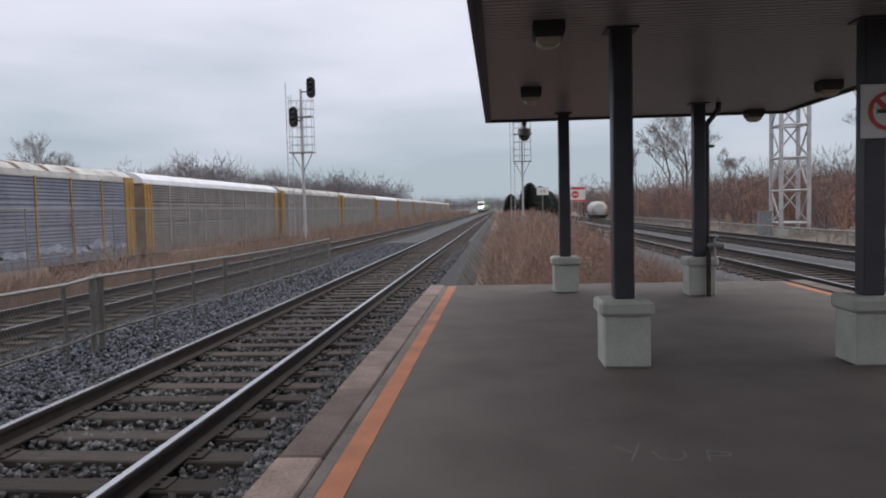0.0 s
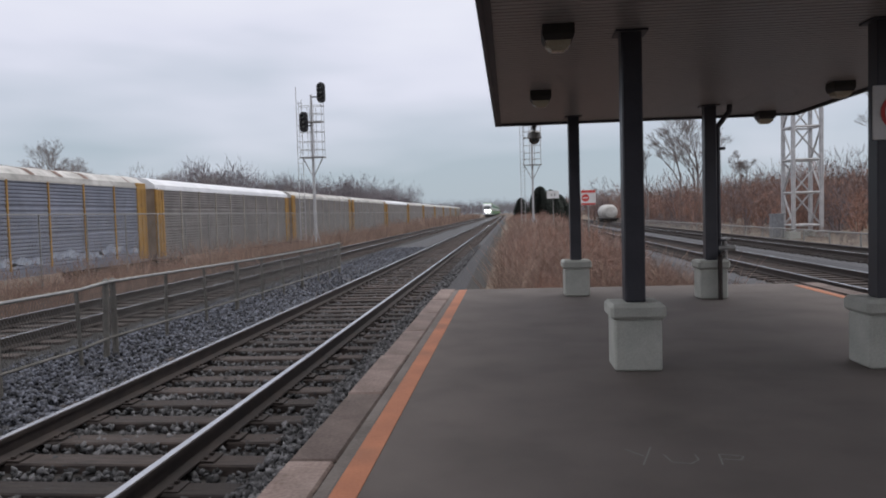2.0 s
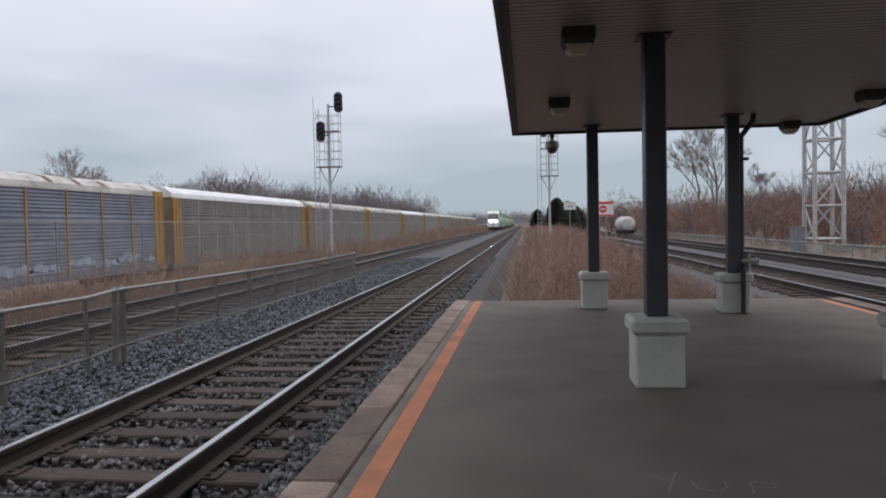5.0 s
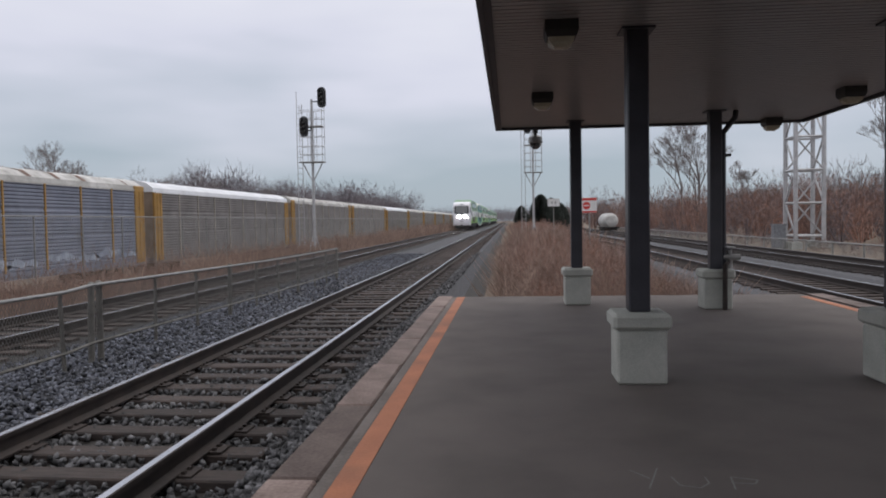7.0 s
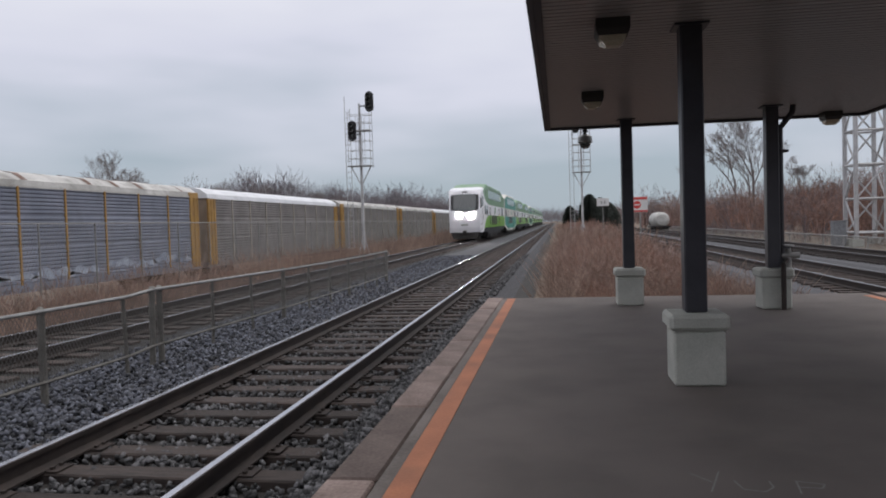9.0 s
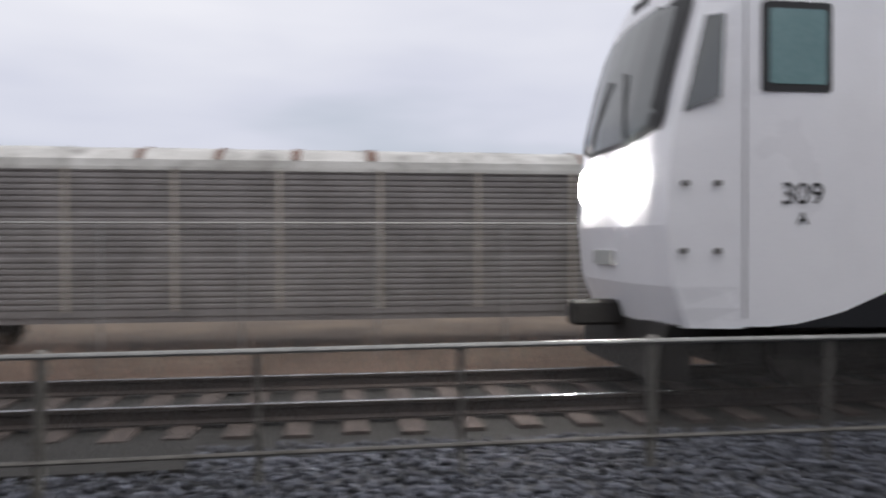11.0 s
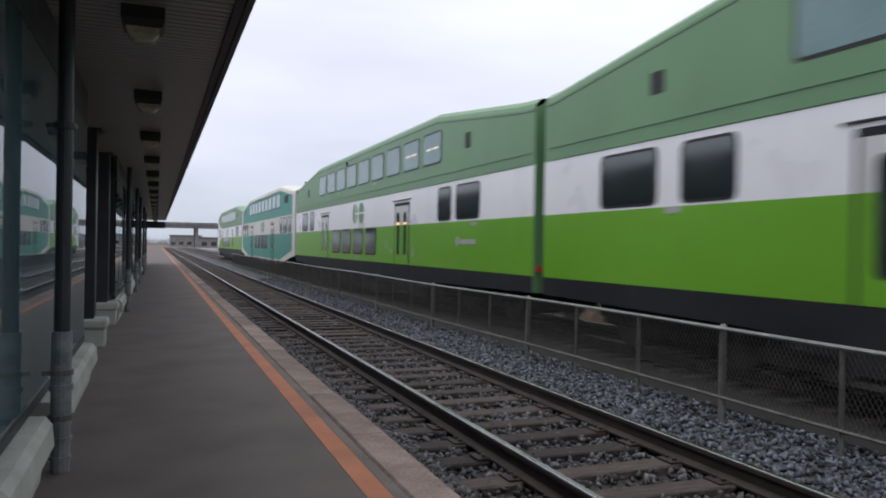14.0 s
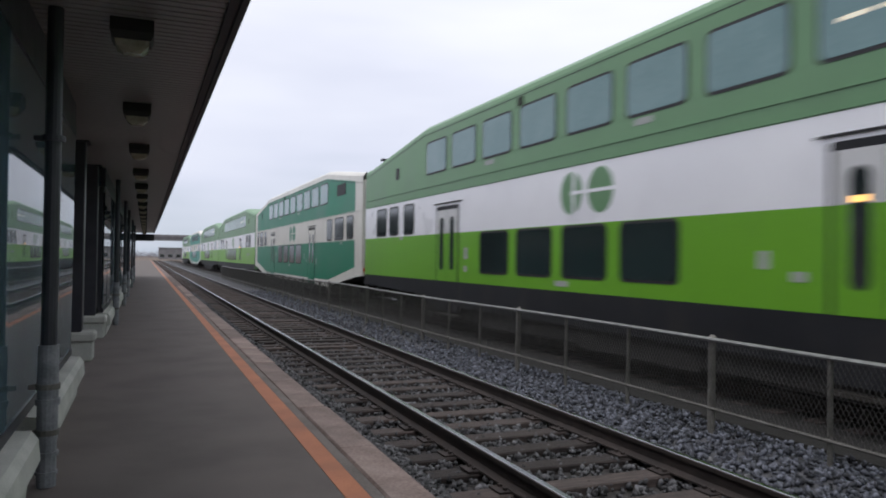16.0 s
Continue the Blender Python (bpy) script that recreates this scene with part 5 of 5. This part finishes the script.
def grow(points, base, direction, length, radius, depth):
    if depth == 0 or length < 0.25:
        return
    tip = base + direction * length
    points.append((base, tip, radius, radius * 0.62))
    for k in range(3 if depth > 3 else 4):
        wild = Vector((random.gauss(0, 1), random.gauss(0, 1), random.gauss(0.25, 0.6)))
        way = (direction * 1.35 + wild.normalized() * 0.8 + Vector((0, 0, 0.12))).normalized()
        grow(points, base + direction * length * random.uniform(0.55, 1.0), way, length * random.uniform(0.58, 0.8), radius * 0.55, depth - 1)


def build_bare_tree(height):
    tree = thing("bare_tree", "leafless grey deciduous tree with a fine branching crown", "tree", "bare trees")
    points = []
    random.seed(int(height * 10))
    grow(points, Vector((0, 0, height * 0.2)), Vector((0, 0, 1)), height * 0.30, height * 0.015, 7)
    part("trunk", Shape().bar((0, 0, -0.3), (0, 0, height * 0.22), height * 0.026, height * 0.018, n=8), BARK, tree)
    base = [p[0] for p in points]
    tip = [p[1] for p in points]
    part("crown", twigs("crown", base, tip, np.array([max(p[2], 0.011) for p in points]), np.array([max(p[3], 0.007) for p in points]), BARK), BARK, tree)
    return tree


def build_conifer(x, y, base, height, spread):
    tree = thing("conifer", "dark evergreen conifer among the bare brush", "tree", "conifers", at=(x, y, base))
    part("trunk", Shape().bar((0, 0, 0), (0, 0, height * 0.9), 0.2, 0.05, n=7), BARK, tree)
    n = 2600
    t = rng.random(n) ** 0.8
    a = rng.random(n) * 6.283
    reach = spread * np.sqrt(np.clip(1 - t ** 1.7, 0, 1)) * (0.45 + 0.55 * rng.random(n))
    b = np.stack([np.cos(a) * reach * 0.25, np.sin(a) * reach * 0.25, t * height * 0.95 + 0.3], -1)
    e = b + np.stack([np.cos(a) * reach, np.sin(a) * reach, -0.12 * reach + 0.1], -1)
    part("crown", twigs("needles", b, e, 0.14, 0.03, CONIFER), CONIFER, tree)


# ---- far platform and distance to the south ----
def build_far_platform():
    s = Shape().box(-15.5, -230, -0.6, -9.75, -60.0, 0.06).box(-12.4, -59.99, -0.6, -9.75, -33.4, 0.06)
    tagged(part("far_platform", s, FAR_CONCRETE), "pale concrete side platform across the tracks", "platform", kind="structure")
    s = Shape().box(-9.74, -230, -0.6, -9.62, -33.4, -0.08)
    tagged(part("far_platform_wall", s, EDGE_FACE), "brownish wall under the far platform edge", "platform edge", kind="structure")
    post = None
    for k in range(9):
        y = -35.0 - 11.4 * k
        if post is None:
            post = thing("platform_light", "dark slim lamp post with a flat head on the far platform", "street lamp", "far platform lamps", at=(-11.5, y, 0.06))
            part("pole", Shape().bar((0, 0, 0), (0, 0, 6.3), 0.075, 0.06, n=8), BLACK, post)
            part("foot", Shape().box(-0.16, -0.16, 0, 0.16, 0.16, 0.25, b=0.02), BLACK, post)
            part("arm", Shape().bar((0, 0, 6.25), (0.7, 0, 6.3), 0.035), BLACK, post)
            part("lamp_head", Shape().box(0.5, -0.14, 6.24, 1.15, 0.14, 6.36, b=0.03), BLACK, post)
        else:
            copy_thing(post, pose(-11.5, y, 0.06))
    for y, L in ((-108, 14), (-150, 18)):
        sh = thing("far_shelter", "small glazed shelter with a pale roof on the far platform", "shelter", "far shelters", at=(-12.6, y, 0.06))
        part("walls", Shape().box(-1.1, -L / 2, 0, 1.1, L / 2, 2.5), TRAIN_GLASS, sh)
        part("roof", Shape().loft([[(-1.5, yy, 2.5), (-1.5, yy, 2.65), (0, yy, 3.1), (1.5, yy, 2.65), (1.5, yy, 2.5)] for yy in (-L / 2 - 0.4, L / 2 + 0.4)]), FAR_CONCRETE, sh)
        for k in range(6):
            part("post", Shape().box(1.08, -L / 2 + L * k / 5 - 0.06, 0, 1.16, -L / 2 + L * k / 5 + 0.06, 2.5), GALV, sh)
    bridge = thing("road_bridge", "long grey concrete road bridge across the railway", "bridge", at=(0, -255, 0))
    part("deck", Shape().box(-140, -6, 6.3, 120, 6, 7.4), FAR_CONCRETE, bridge)
    part("parapet", Shape().box(-140, 6.0, 7.2, 120, 6.3, 8.0), FAR_CONCRETE, bridge)
    for x in (-120, -90, -64, -42, -24, -11.5, 22, 50, 80, 105):
        part("pier", Shape().box(x - 0.5, -5, -1, x + 0.5, 5, 6.3, b=0.1), FAR_CONCRETE, bridge)
    for x, y, w, d, h in ((-60, -330, 22, 14, 6), (-38, -300, 16, 10, 5), (-90, -380, 30, 16, 9), (40, -360, 24, 14, 7), (-24, -340, 18, 12, 4.5), (-14, -420, 16, 10, 6)):
        b = thing("low_building", "low pale commercial building beyond the station", "building", "far buildings", at=(x, y, -0.8))
        part("wall", Shape().box(-w / 2, -d / 2, 0, w / 2, d / 2, h), HOUSE_WALL, b)
        part("roof", Shape().box(-w / 2 - 0.3, -d / 2 - 0.3, h, w / 2 + 0.3, d / 2 + 0.3, h + 0.35), ROOFING, b)
        for k in range(int(w // 4)):
            part("window", Shape().box(-w / 2 + 1.2 + 4 * k, d / 2, 1.2, -w / 2 + 3.4 + 4 * k, d / 2 + 0.06, 2.8), TRAIN_GLASS, b)
    board = thing("hanging_sign", "dark hanging train information board under the canopy", "sign", at=(0.9, -49, 2.35))
    part("board", Shape().box(-1.0, -0.08, 0, 0.9, 0.08, 0.42, b=0.01), SIGNAL_BLACK, board)
    part("hanger", Shape().bar((-0.5, 0, 0.4), (-0.5, 0, 0.71), 0.02).bar((0.5, 0, 0.4), (0.5, 0, 0.71), 0.02), BLACK, board)
    # a wire fence along the back of the far platform
    fence = thing("yard_fence", "grey chain-link yard fence with tall thin posts", "fence", at=(0, 0, 0))
    ys = [y for y in np.arange(-200, 160, 3.0)]
    for y in ys[::1]:
        if -130 < y < 130:
            part("post", Shape().bar((-16.8, y, -1.7), (-16.8, y, 1.85), 0.03, n=5), GALV, fence)
    part("top_rail", Shape().bar((-16.8, -200, 1.85), (-16.8, 160, 1.85), 0.025, n=5), GALV, fence)
    w = np.arange(-60, 90, 0.16)
    b = np.concatenate([np.stack([np.full(len(w), -16.8), w, np.full(len(w), -1.5)], -1)] * 2)
    e = b + np.concatenate([np.tile([[0, 2.0, 3.35]], (len(w), 1)), np.tile([[0, -2.0, 3.35]], (len(w), 1))])
    tagged(part("wire_mesh", twigs("yard_wire", b, e, 0.0035, 0.0035, GALV), GALV, fence), kind="stuff")


def build_east_side():
    fence = thing("east_fence", "low grey pipe and mesh fence beyond the eastern tracks", "fence", at=(0, 0, 0))
    for k in range(40):
        y = 8 + 3.0 * k
        part("post", Shape().bar((14.6, y, -0.8), (14.6, y, 0.2), 0.04, n=6), GALV, fence)
    part("top_rail", Shape().bar((14.6, 8, 0.15), (14.6, 125, 0.15), 0.035, n=6), GALV, fence)
    part("bottom_rail", Shape().bar((14.6, 8, -0.55), (14.6, 125, -0.55), 0.03, n=6), GALV, fence)
    w = np.arange(8, 120, 0.12)
    b = np.concatenate([np.stack([np.full(len(w), 14.6), w, np.full(len(w), -0.6)], -1)] * 2)
    e = b + np.concatenate([np.tile([[0, 0.5, 0.75]], (len(w), 1)), np.tile([[0, -0.5, 0.75]], (len(w), 1))])
    tagged(part("wire_mesh", twigs("east_wire", b, e, 0.004, 0.004, GALV), GALV, fence), kind="stuff")
    tank = thing("tank_wagon", "off-white tank wagon standing far up the eastern siding", "freight wagon", at=(12.5, 92, -0.13))
    rings = []
    for y, r in ((0, 0.3), (0.1, 0.66), (0.35, 0.86), (0.8, 0.95), (5.4, 0.95), (6.0, 0.5)):
        rings.append([(r * math.cos(a), y, 1.2 + r * math.sin(a)) for a in [2 * math.pi * k / 24 for k in range(24)]])
    part("tank", Shape().loft(rings), RACK_ROOF, tank, "rounded off-white tank")
    part("frame", Shape().box(-1.0, 0.2, 0.25, 1.0, 5.8, 0.45).box(-0.8, 0.6, 0.02, 0.8, 2.0, 0.3).box(-0.8, 4.0, 0.02, 0.8, 5.4, 0.3), UNDER, tank)
    hut = thing("dark_cabinet", "small grey trackside equipment cabinet", "cabinet", at=(15.75, 45, -0.5))
    part("body", Shape().box(-0.32, -0.3, 0, 0.32, 0.3, 1.35, b=0.02), PIPE_GREY, hut)
    part("lid", Shape().box(-0.36, -0.34, 1.352, 0.36, 0.34, 1.41), PIPE_GREY, hut)


# ---- put the place together ----
build_ground()
bed_profile(NEAR, 1.75, 2.6, -260, 420, RAIL_Z - 0.26, -0.7, "ballast_near", MUD, "dark dirty ballast bed of the nearest track")
bed_profile(FAR_TRACK, 1.75, 2.6, -260, 420, RAIL_Z - 0.21, -0.7, "ballast_far", SHADED_DIRT, "ballast bed of the fenced-off track, darkened for the train's shade")
bed_profile(-5.5, 0.9, 1.6, -260, 420, RAIL_Z - 0.23, -0.7, "ballast_between", BED, "grey crushed stone between the two tracks")
# extra strip that paints the shade behind the fence, south part only
bed_profile(-6.35, 0.62, 0.7, -260, -1.0, RAIL_Z - 0.185, -0.7, "dirt_strip", SHADED_DIRT, "dirt between the fence and the train track with under-train shade in its colour")
bed_profile(EAST, 1.8, 2.8, -260, 300, RAIL_Z - 0.24, -0.75, "ballast_east", BED, "grey ballast bed east of the platform")
bed_profile(EAST_FAR, 1.8, 2.8, -260, 300, RAIL_Z - 0.24, -0.75, "ballast_east_far", BED, "grey ballast bed of the siding")
build_track("railway_track", NEAR, -260, 420, (-30, 30), "near railway track with worn timber ties and shiny rail heads", plates=True)
build_track("railway_track", FAR_TRACK, -260, 420, (0, 0), "railway track beyond the fence used by the train")
build_track("railway_track", EAST, -60, 300, (0, 0), "railway track on the other side of the platform")
build_track("railway_track", EAST_FAR, -60, 300, (0, 0), "siding track beside the eastern fence")


def scatter(n, x0, x1, y0, y1, z, jitter):
    x, y = rng.uniform(x0, x1, n), rng.uniform(y0, y1, n)
    return np.stack([x, y, z + rng.uniform(-jitter, jitter, n)], -1)


between = np.concatenate([scatter(28000, -6.4, -4.25, -14, 16, RAIL_Z - 0.205, 0.03), scatter(5500, -6.4, -4.25, 16, 40, RAIL_Z - 0.205, 0.03), scatter(5500, -6.4, -4.25, -40, -14, RAIL_Z - 0.205, 0.03)])
between = between[(between[:, 0] > -5.72) | (between[:, 1] > -1.0)]
tagged(part("ballast_stones", stones("ballast_stones", between, 0.0198, STONE), STONE), "loose grey broken ballast stones", "ballast", kind="stuff")
cribs = np.concatenate([scatter(22000, -4.45, -1.45, -14, 14, RAIL_Z - 0.222, 0.025), scatter(4000, -4.45, -1.45, 14, 36, RAIL_Z - 0.222, 0.025), scatter(4000, -4.45, -1.45, -36, -14, RAIL_Z - 0.222, 0.025)])
tagged(part("track_stones", stones("track_stones", cribs, 0.0205, STONE_DIRTY), STONE_DIRTY), "dirty brownish ballast stones between the ties", "ballast", kind="stuff")

edge_stones = np.concatenate([scatter(6500, -1.78, -1.37, -14, 14, -0.15, 0.025), scatter(1500, -1.78, -1.37, 14, 36, -0.15, 0.025), scatter(1500, -1.78, -1.37, -36, -14, -0.15, 0.025)])
edge_stones[:, 2] -= 0.14 * np.clip((-1.45 - edge_stones[:, 0]) / 0.3, 0, 1)
bed_profile(-1.46, 0.09, 0.36, -260, 420, -0.195, -0.5, "ballast_edge", BED, "dirty ballast banked against the platform edge")
tagged(part("edge_stones", stones("edge_stones", edge_stones, 0.0205, STONE_DIRTY), STONE_DIRTY), "ballast stones banked against the platform edge", "ballast", kind="stuff")
build_platform()
build_canopy()
for x in (1.15, 3.22):
    for y in (6.77, 12.70 if x < 2 else 12.0):
        build_column(3.34 if x > 2 and y < 8 else x, y)
for y in (-11.55, -14.55, -30.0, -33.0, -48.0, -51.0):
    build_column(1.24, y, low=True)
    build_column(3.06, y, low=True)
elbow = thing("drain_elbow", "black curved drain pipe from the soffit to a column", "drain pipe", "drain pipes", at=(3.26, 12.0, 0))
part("pipe", Shape().bar((0.09, 0, 2.72), (0.27, 0, 2.95), 0.042, n=10).bar((0.27, 0, 2.94), (0.28, 0, SOFFIT_Z), 0.042, n=10).bar((0.09, 0, 0.62), (0.09, 0, 2.73), 0.04, n=10), BLACK, elbow)
for z in (0.9, 2.35):
    part("clamp", Shape().box(0.09, -0.07, z, 0.19, 0.07, z + 0.04), BLACK, elbow)
build_no_smoking(3.43, 6.77 - 0.10)
lamp = build_lamp()
for y in (6.45, 3.4, 0.35, -2.6, -5.5, -8.45, -11.5, -14.7, -17.7, -20.7, -23.7, -26.7, -29.7, -32.7, -35.7, -38.7, -41.7, -44.7, -47.7, -50.7, -53.7):
    copy_thing(lamp, pose(0.48, y, SOFFIT_Z))
for y in (13.1, 10.2, 6.6, 3.4, 0.35, -5.95, -11.7):
    copy_thing(lamp, pose(4.45, y, SOFFIT_Z))
build_dome_camera()
build_hydrant()
build_shelter(-0.9, -8.7, 6, gap=-5.35)
build_shelter(-14.85, -29.0, 10, gap=-17.0)
build_shelter(-34.0, -47.0, 5)
for y in (-5.35, -17.0, -23.5, -28.3, -36.0, -43.0):
    build_downpipe(y)
build_fence()

# parked wagons
kinds = [(RACK_GREY, RACK_YELLOW, RACK_ROOF, "parked car-carrier wagon with grey ribbed sides and weathered roof"),
         (RACK_TAN, RACK_PALE, RACK_ROOF_WHITE, "parked car-carrier wagon with brown ribbed sides and clean white roof"),
         (RACK_TAN, RACK_PALE, RACK_ROOF, "parked car-carrier wagon with brown ribbed sides and grey roof")]
made = {}
for k in range(-8, 10):
    which = 0 if k == -1 else (1 if k in (0, 3, -4) else 2)
    place = pose(RACK_X, 41.6 + 27.6 * k, RACK_RAIL)
    if which in made:
        copy_thing(made[which], place)
    else:
        made[which] = build_autorack(*kinds[which])
        made[which].matrix_basis = place
build_signal(-12.0, 45.0, -1.0, "tall silver railway signal mast with two black oval heads", ((0.72, 9.1), (-0.42, 7.35)))
build_signal(2.0, 60.0, -0.6, "silver railway signal mast beyond the platform end", ((0.7, 10.1), (-0.42, 8.9)))
build_lattice_tower()
build_sign("warning_sign", "red and white no-entry warning sign on a thin pole", 3.22, 30, 1.65, 0.58, 0.6, -0.6, red=True)
build_sign("track_sign", "small white trackside board on a pole", 3.6, 60, 2.44, 0.95, 0.62, -0.6)
build_east_side()
build_far_platform()

west = lambda x: -0.62 - 1.0 * min(1.0, max(0.0, (-10 - x) / 5))  # noqa: E731
flat = lambda x: -0.6  # noqa: E731
grass_strip("dry_weeds", 28000, -16.5, -10.6, 6, 90, west, 0.6, 1.8, "tall dry brown weeds along the yard", r=0.005, lean=0.42)
grass_strip("dry_weeds", 9000, -16.5, -10.0, 90, 260, west, 0.9, 2.4, "tall dry brown weeds along the yard", r=0.01)
grass_strip("dry_weeds", 9000, -16.0, -10.3, -29, 6, west, 0.3, 1.2, "tall dry brown weeds along the yard")
grass_strip("platform_end_weeds", 16000, -0.3, 4.2, 14.2, 40, flat, 0.25, 1.1, "tangled dry brown weeds beyond the platform end", r=0.0045, lean=0.7)
grass_strip("platform_end_weeds", 9000, 0.3, 5.2, 40, 130, flat, 0.5, 1.7, "tangled dry brown weeds beyond the platform end", r=0.01, lean=0.5)
crown_mass("platform_end_shrubs", 210, 90, -0.1, 3.5, 16.5, 44, -0.65, 1.75, "reddish bare shrubs beyond the platform end", (RUSSET, DRY, BRUSH), r=0.006)
crown_mass("platform_end_shrubs", 36, 80, 0.2, 3.6, 14.5, 16.5, -0.65, 1.1, "reddish bare shrubs beyond the platform end", (RUSSET, BRUSH), r=0.004)
crown_mass("platform_end_shrubs", 200, 60, 0.8, 5.0, 44, 130, -0.65, 2.4, "reddish bare shrubs beyond the platform end", (RUSSET, BRUSH), r=0.013)
crown_mass("yard_shrubs", 260, 70, -16.3, -11.3, 12, 110, -1.5, 1.9, "low bare shrubs among the yard weeds", (BRUSH, RUSSET), r=0.008)
crown_mass("verge_shrubs", 240, 70, 15.1, 19.0, 24, 120, -0.6, 1.5, "low grey bare shrubs behind the eastern fence", (GREY_BRUSH, THICKET), r=0.009)
crown_mass("hillside_brush", 380, 110, 18, 34, 40, 110, -0.4, 5.4, "dense reddish-brown bare brush on the eastern side", (THICKET, RUSSET, GREY_BRUSH, THICKET), r=0.019, rise=0.5, twig=0.075)
crown_mass("hillside_brush", 220, 120, 32, 52, 34, 120, -0.4, 8.6, "dense reddish-brown bare brush on the eastern side", (THICKET, GREY_BRUSH), r=0.028, rise=0.15, twig=0.07)
crown_mass("hillside_brush", 480, 80, 15, 64, 110, 270, -0.4, 8.4, "dense reddish-brown bare brush on the eastern side", (THICKET, BRUSH, GREY_BRUSH), r=0.045, rise=0.3, twig=0.07)
grass_strip("verge_weeds", 4000, 4.3, 5.9, 14.3, 42, flat, 0.1, 0.45, "short dry weeds beside the eastern track", r=0.005, lean=0.6)
brush_mass("hillside_brush", 9000, 24, 50, -60, 34, -0.3, 6.5, "dense reddish-brown bare brush on the eastern side", BRUSH, r=0.05)
crown_mass("far_woods", 230, 180, -104, -70, 170, 300, -1.5, 22.0, "far belt of leafless woods beyond the yard", (WOODS,), r=0.065, width=0.26, low=0.6, twig=0.07)
crown_mass("far_woods", 260, 140, -104, -60, 300, 500, -1.5, 25.0, "far belt of leafless woods beyond the yard", (WOODS,), r=0.10, width=0.28, low=0.6, twig=0.07)
brush_mass("far_woods", 9000, -140, 60, 480, 760, -1.5, 15.0, "far belt of leafless woods beyond the yard", WOODS, r=0.12)
brush_mass("far_woods", 5000, -140, -70, -420, 60, -1.5, 13.0, "far belt of leafless woods beyond the yard", WOODS, r=0.08)
brush_mass("far_woods", 9000, -220, 220, -640, -470, -1.5, 7.0, "far belt of leafless woods behind the road bridge", WOODS, r=0.12)
for x, y, h, s in ((6.4, 150, 6.9, 2.6), (8.6, 152, 6.2, 2.6), (2.8, 165, 4.9, 1.7), (10.4, 155, 5.2, 2.4)):
    build_conifer(x, y, -0.5, h, s)
trees = [build_bare_tree(12.0), build_bare_tree(14.5), build_bare_tree(9.0)]
spots = [(20.0, 88), (23.0, 92), (17.5, 95), (30, 62), (38, 75), (30, 100), (27, 110), (-60, 95), (-63, 88), (-66, 100), (-75, 120), (-80, 150), (-84, 185), (-70, 210), (-78, 240), (44, 60), (40, 50),
         (-70, 300), (-64, 330), (-72, 170), (-50, -140), (-55, -170), (-60, -120), (36, 40), (46, 30)]
spots += [(-62 - 14 * random.random(), 75 + 26 * k + 12 * random.random()) for k in range(11)]
for k, (x, y) in enumerate(spots):
    scale_turn = pose(x, y, -0.6 if x > 0 else -1.6, 0, 0, 67.0 * k)
    if k < 3:
        trees[k].matrix_basis = scale_turn
    else:
        copy_thing(trees[k % 3], scale_turn)

# pale spray paint along the lower side of the weathered wagon: ragged, overlapping lettering shapes
def painted_patch(y0, z0, width, tall):
    n, sh = 14, Shape()
    turn = random.uniform(0, 6)
    lo = [z0 + tall * 0.1 * (1 + math.sin(k * 1.1 + turn)) for k in range(n)]
    hi = [z0 + tall * (0.72 + 0.2 * math.sin(k * 0.9 + turn) + 0.08 * random.random()) * math.sin(math.pi * (k + 0.7) / (n + 0.4)) ** 0.4 for k in range(n)]
    verts = [(1.536, y0 + width * k / (n - 1), z) for k in range(n) for z in (lo[k], max(hi[k], lo[k] + 0.05))]
    return sh.add(verts, [(2 * k, 2 * k + 2, 2 * k + 3, 2 * k + 1) for k in range(n - 1)])


for k in range(11):
    part("painted_patch", painted_patch(1.6 + 2.25 * k + random.uniform(-0.4, 0.4), random.uniform(1.22, 1.5), random.uniform(1.8, 2.9), random.uniform(0.3, 0.62)), GRAFFITI, made[0])
for k in range(3):
    part("painted_patch", painted_patch(9.6 + 0.75 * k, 2.9, 0.6, 0.5), GRAFFITI, made[1])

# the train
cab_car = build_car(False, True, LIME, SAGE, WHITE, "cab_car", "lime, white and sage green double-deck cab car leading the train")
new_car = build_car(False, False, LIME, SAGE, WHITE, "double_deck_car", "lime, white and sage green double-deck passenger car")
wide_car = build_car(False, False, LIME, SAGE, WHITE, "double_deck_car", "lime, white and sage green double-deck car with three end windows", wide=True)
teal_car = build_car(True, False, TEAL, TEAL, CREAM, "double_deck_car", "faded teal and cream double-deck passenger car")
pine_car = build_car(True, False, PINE, PINE, CREAM, "double_deck_car", "deep green and cream double-deck passenger car")
aft_car = build_car(False, False, LIME, SAGE, WHITE, "double_deck_car", "lime, white and sage green double-deck passenger car", aft=0.5)
consist = [cab_car, teal_car, new_car, aft_car, pine_car, wide_car] + [copy_thing(new_car, pose(FAR_TRACK, 0, 0)) for _ in range(4)]
# metres of the leading nose along the track, by seconds
NOSE = ((0, 338.0), (2, 277.0), (4, 216.0), (6.5, 140.0), (8, 94.4), (9, 64.0), (10, 33.3), (11.3, -6.1), (11.6, -15.8), (11.8, -22.35), (12, -28.95), (12.2, -35.5), (12.5, -45.3), (13, -61.4), (14.5, -110.1), (16, -158.8))


def motions():
    for k, car in enumerate(consist):
        walk(car, [(t, pose(FAR_TRACK, y + PITCH_Y * k + (1.3 if k else 0.0), 0)) for t, y in NOSE])


motions()
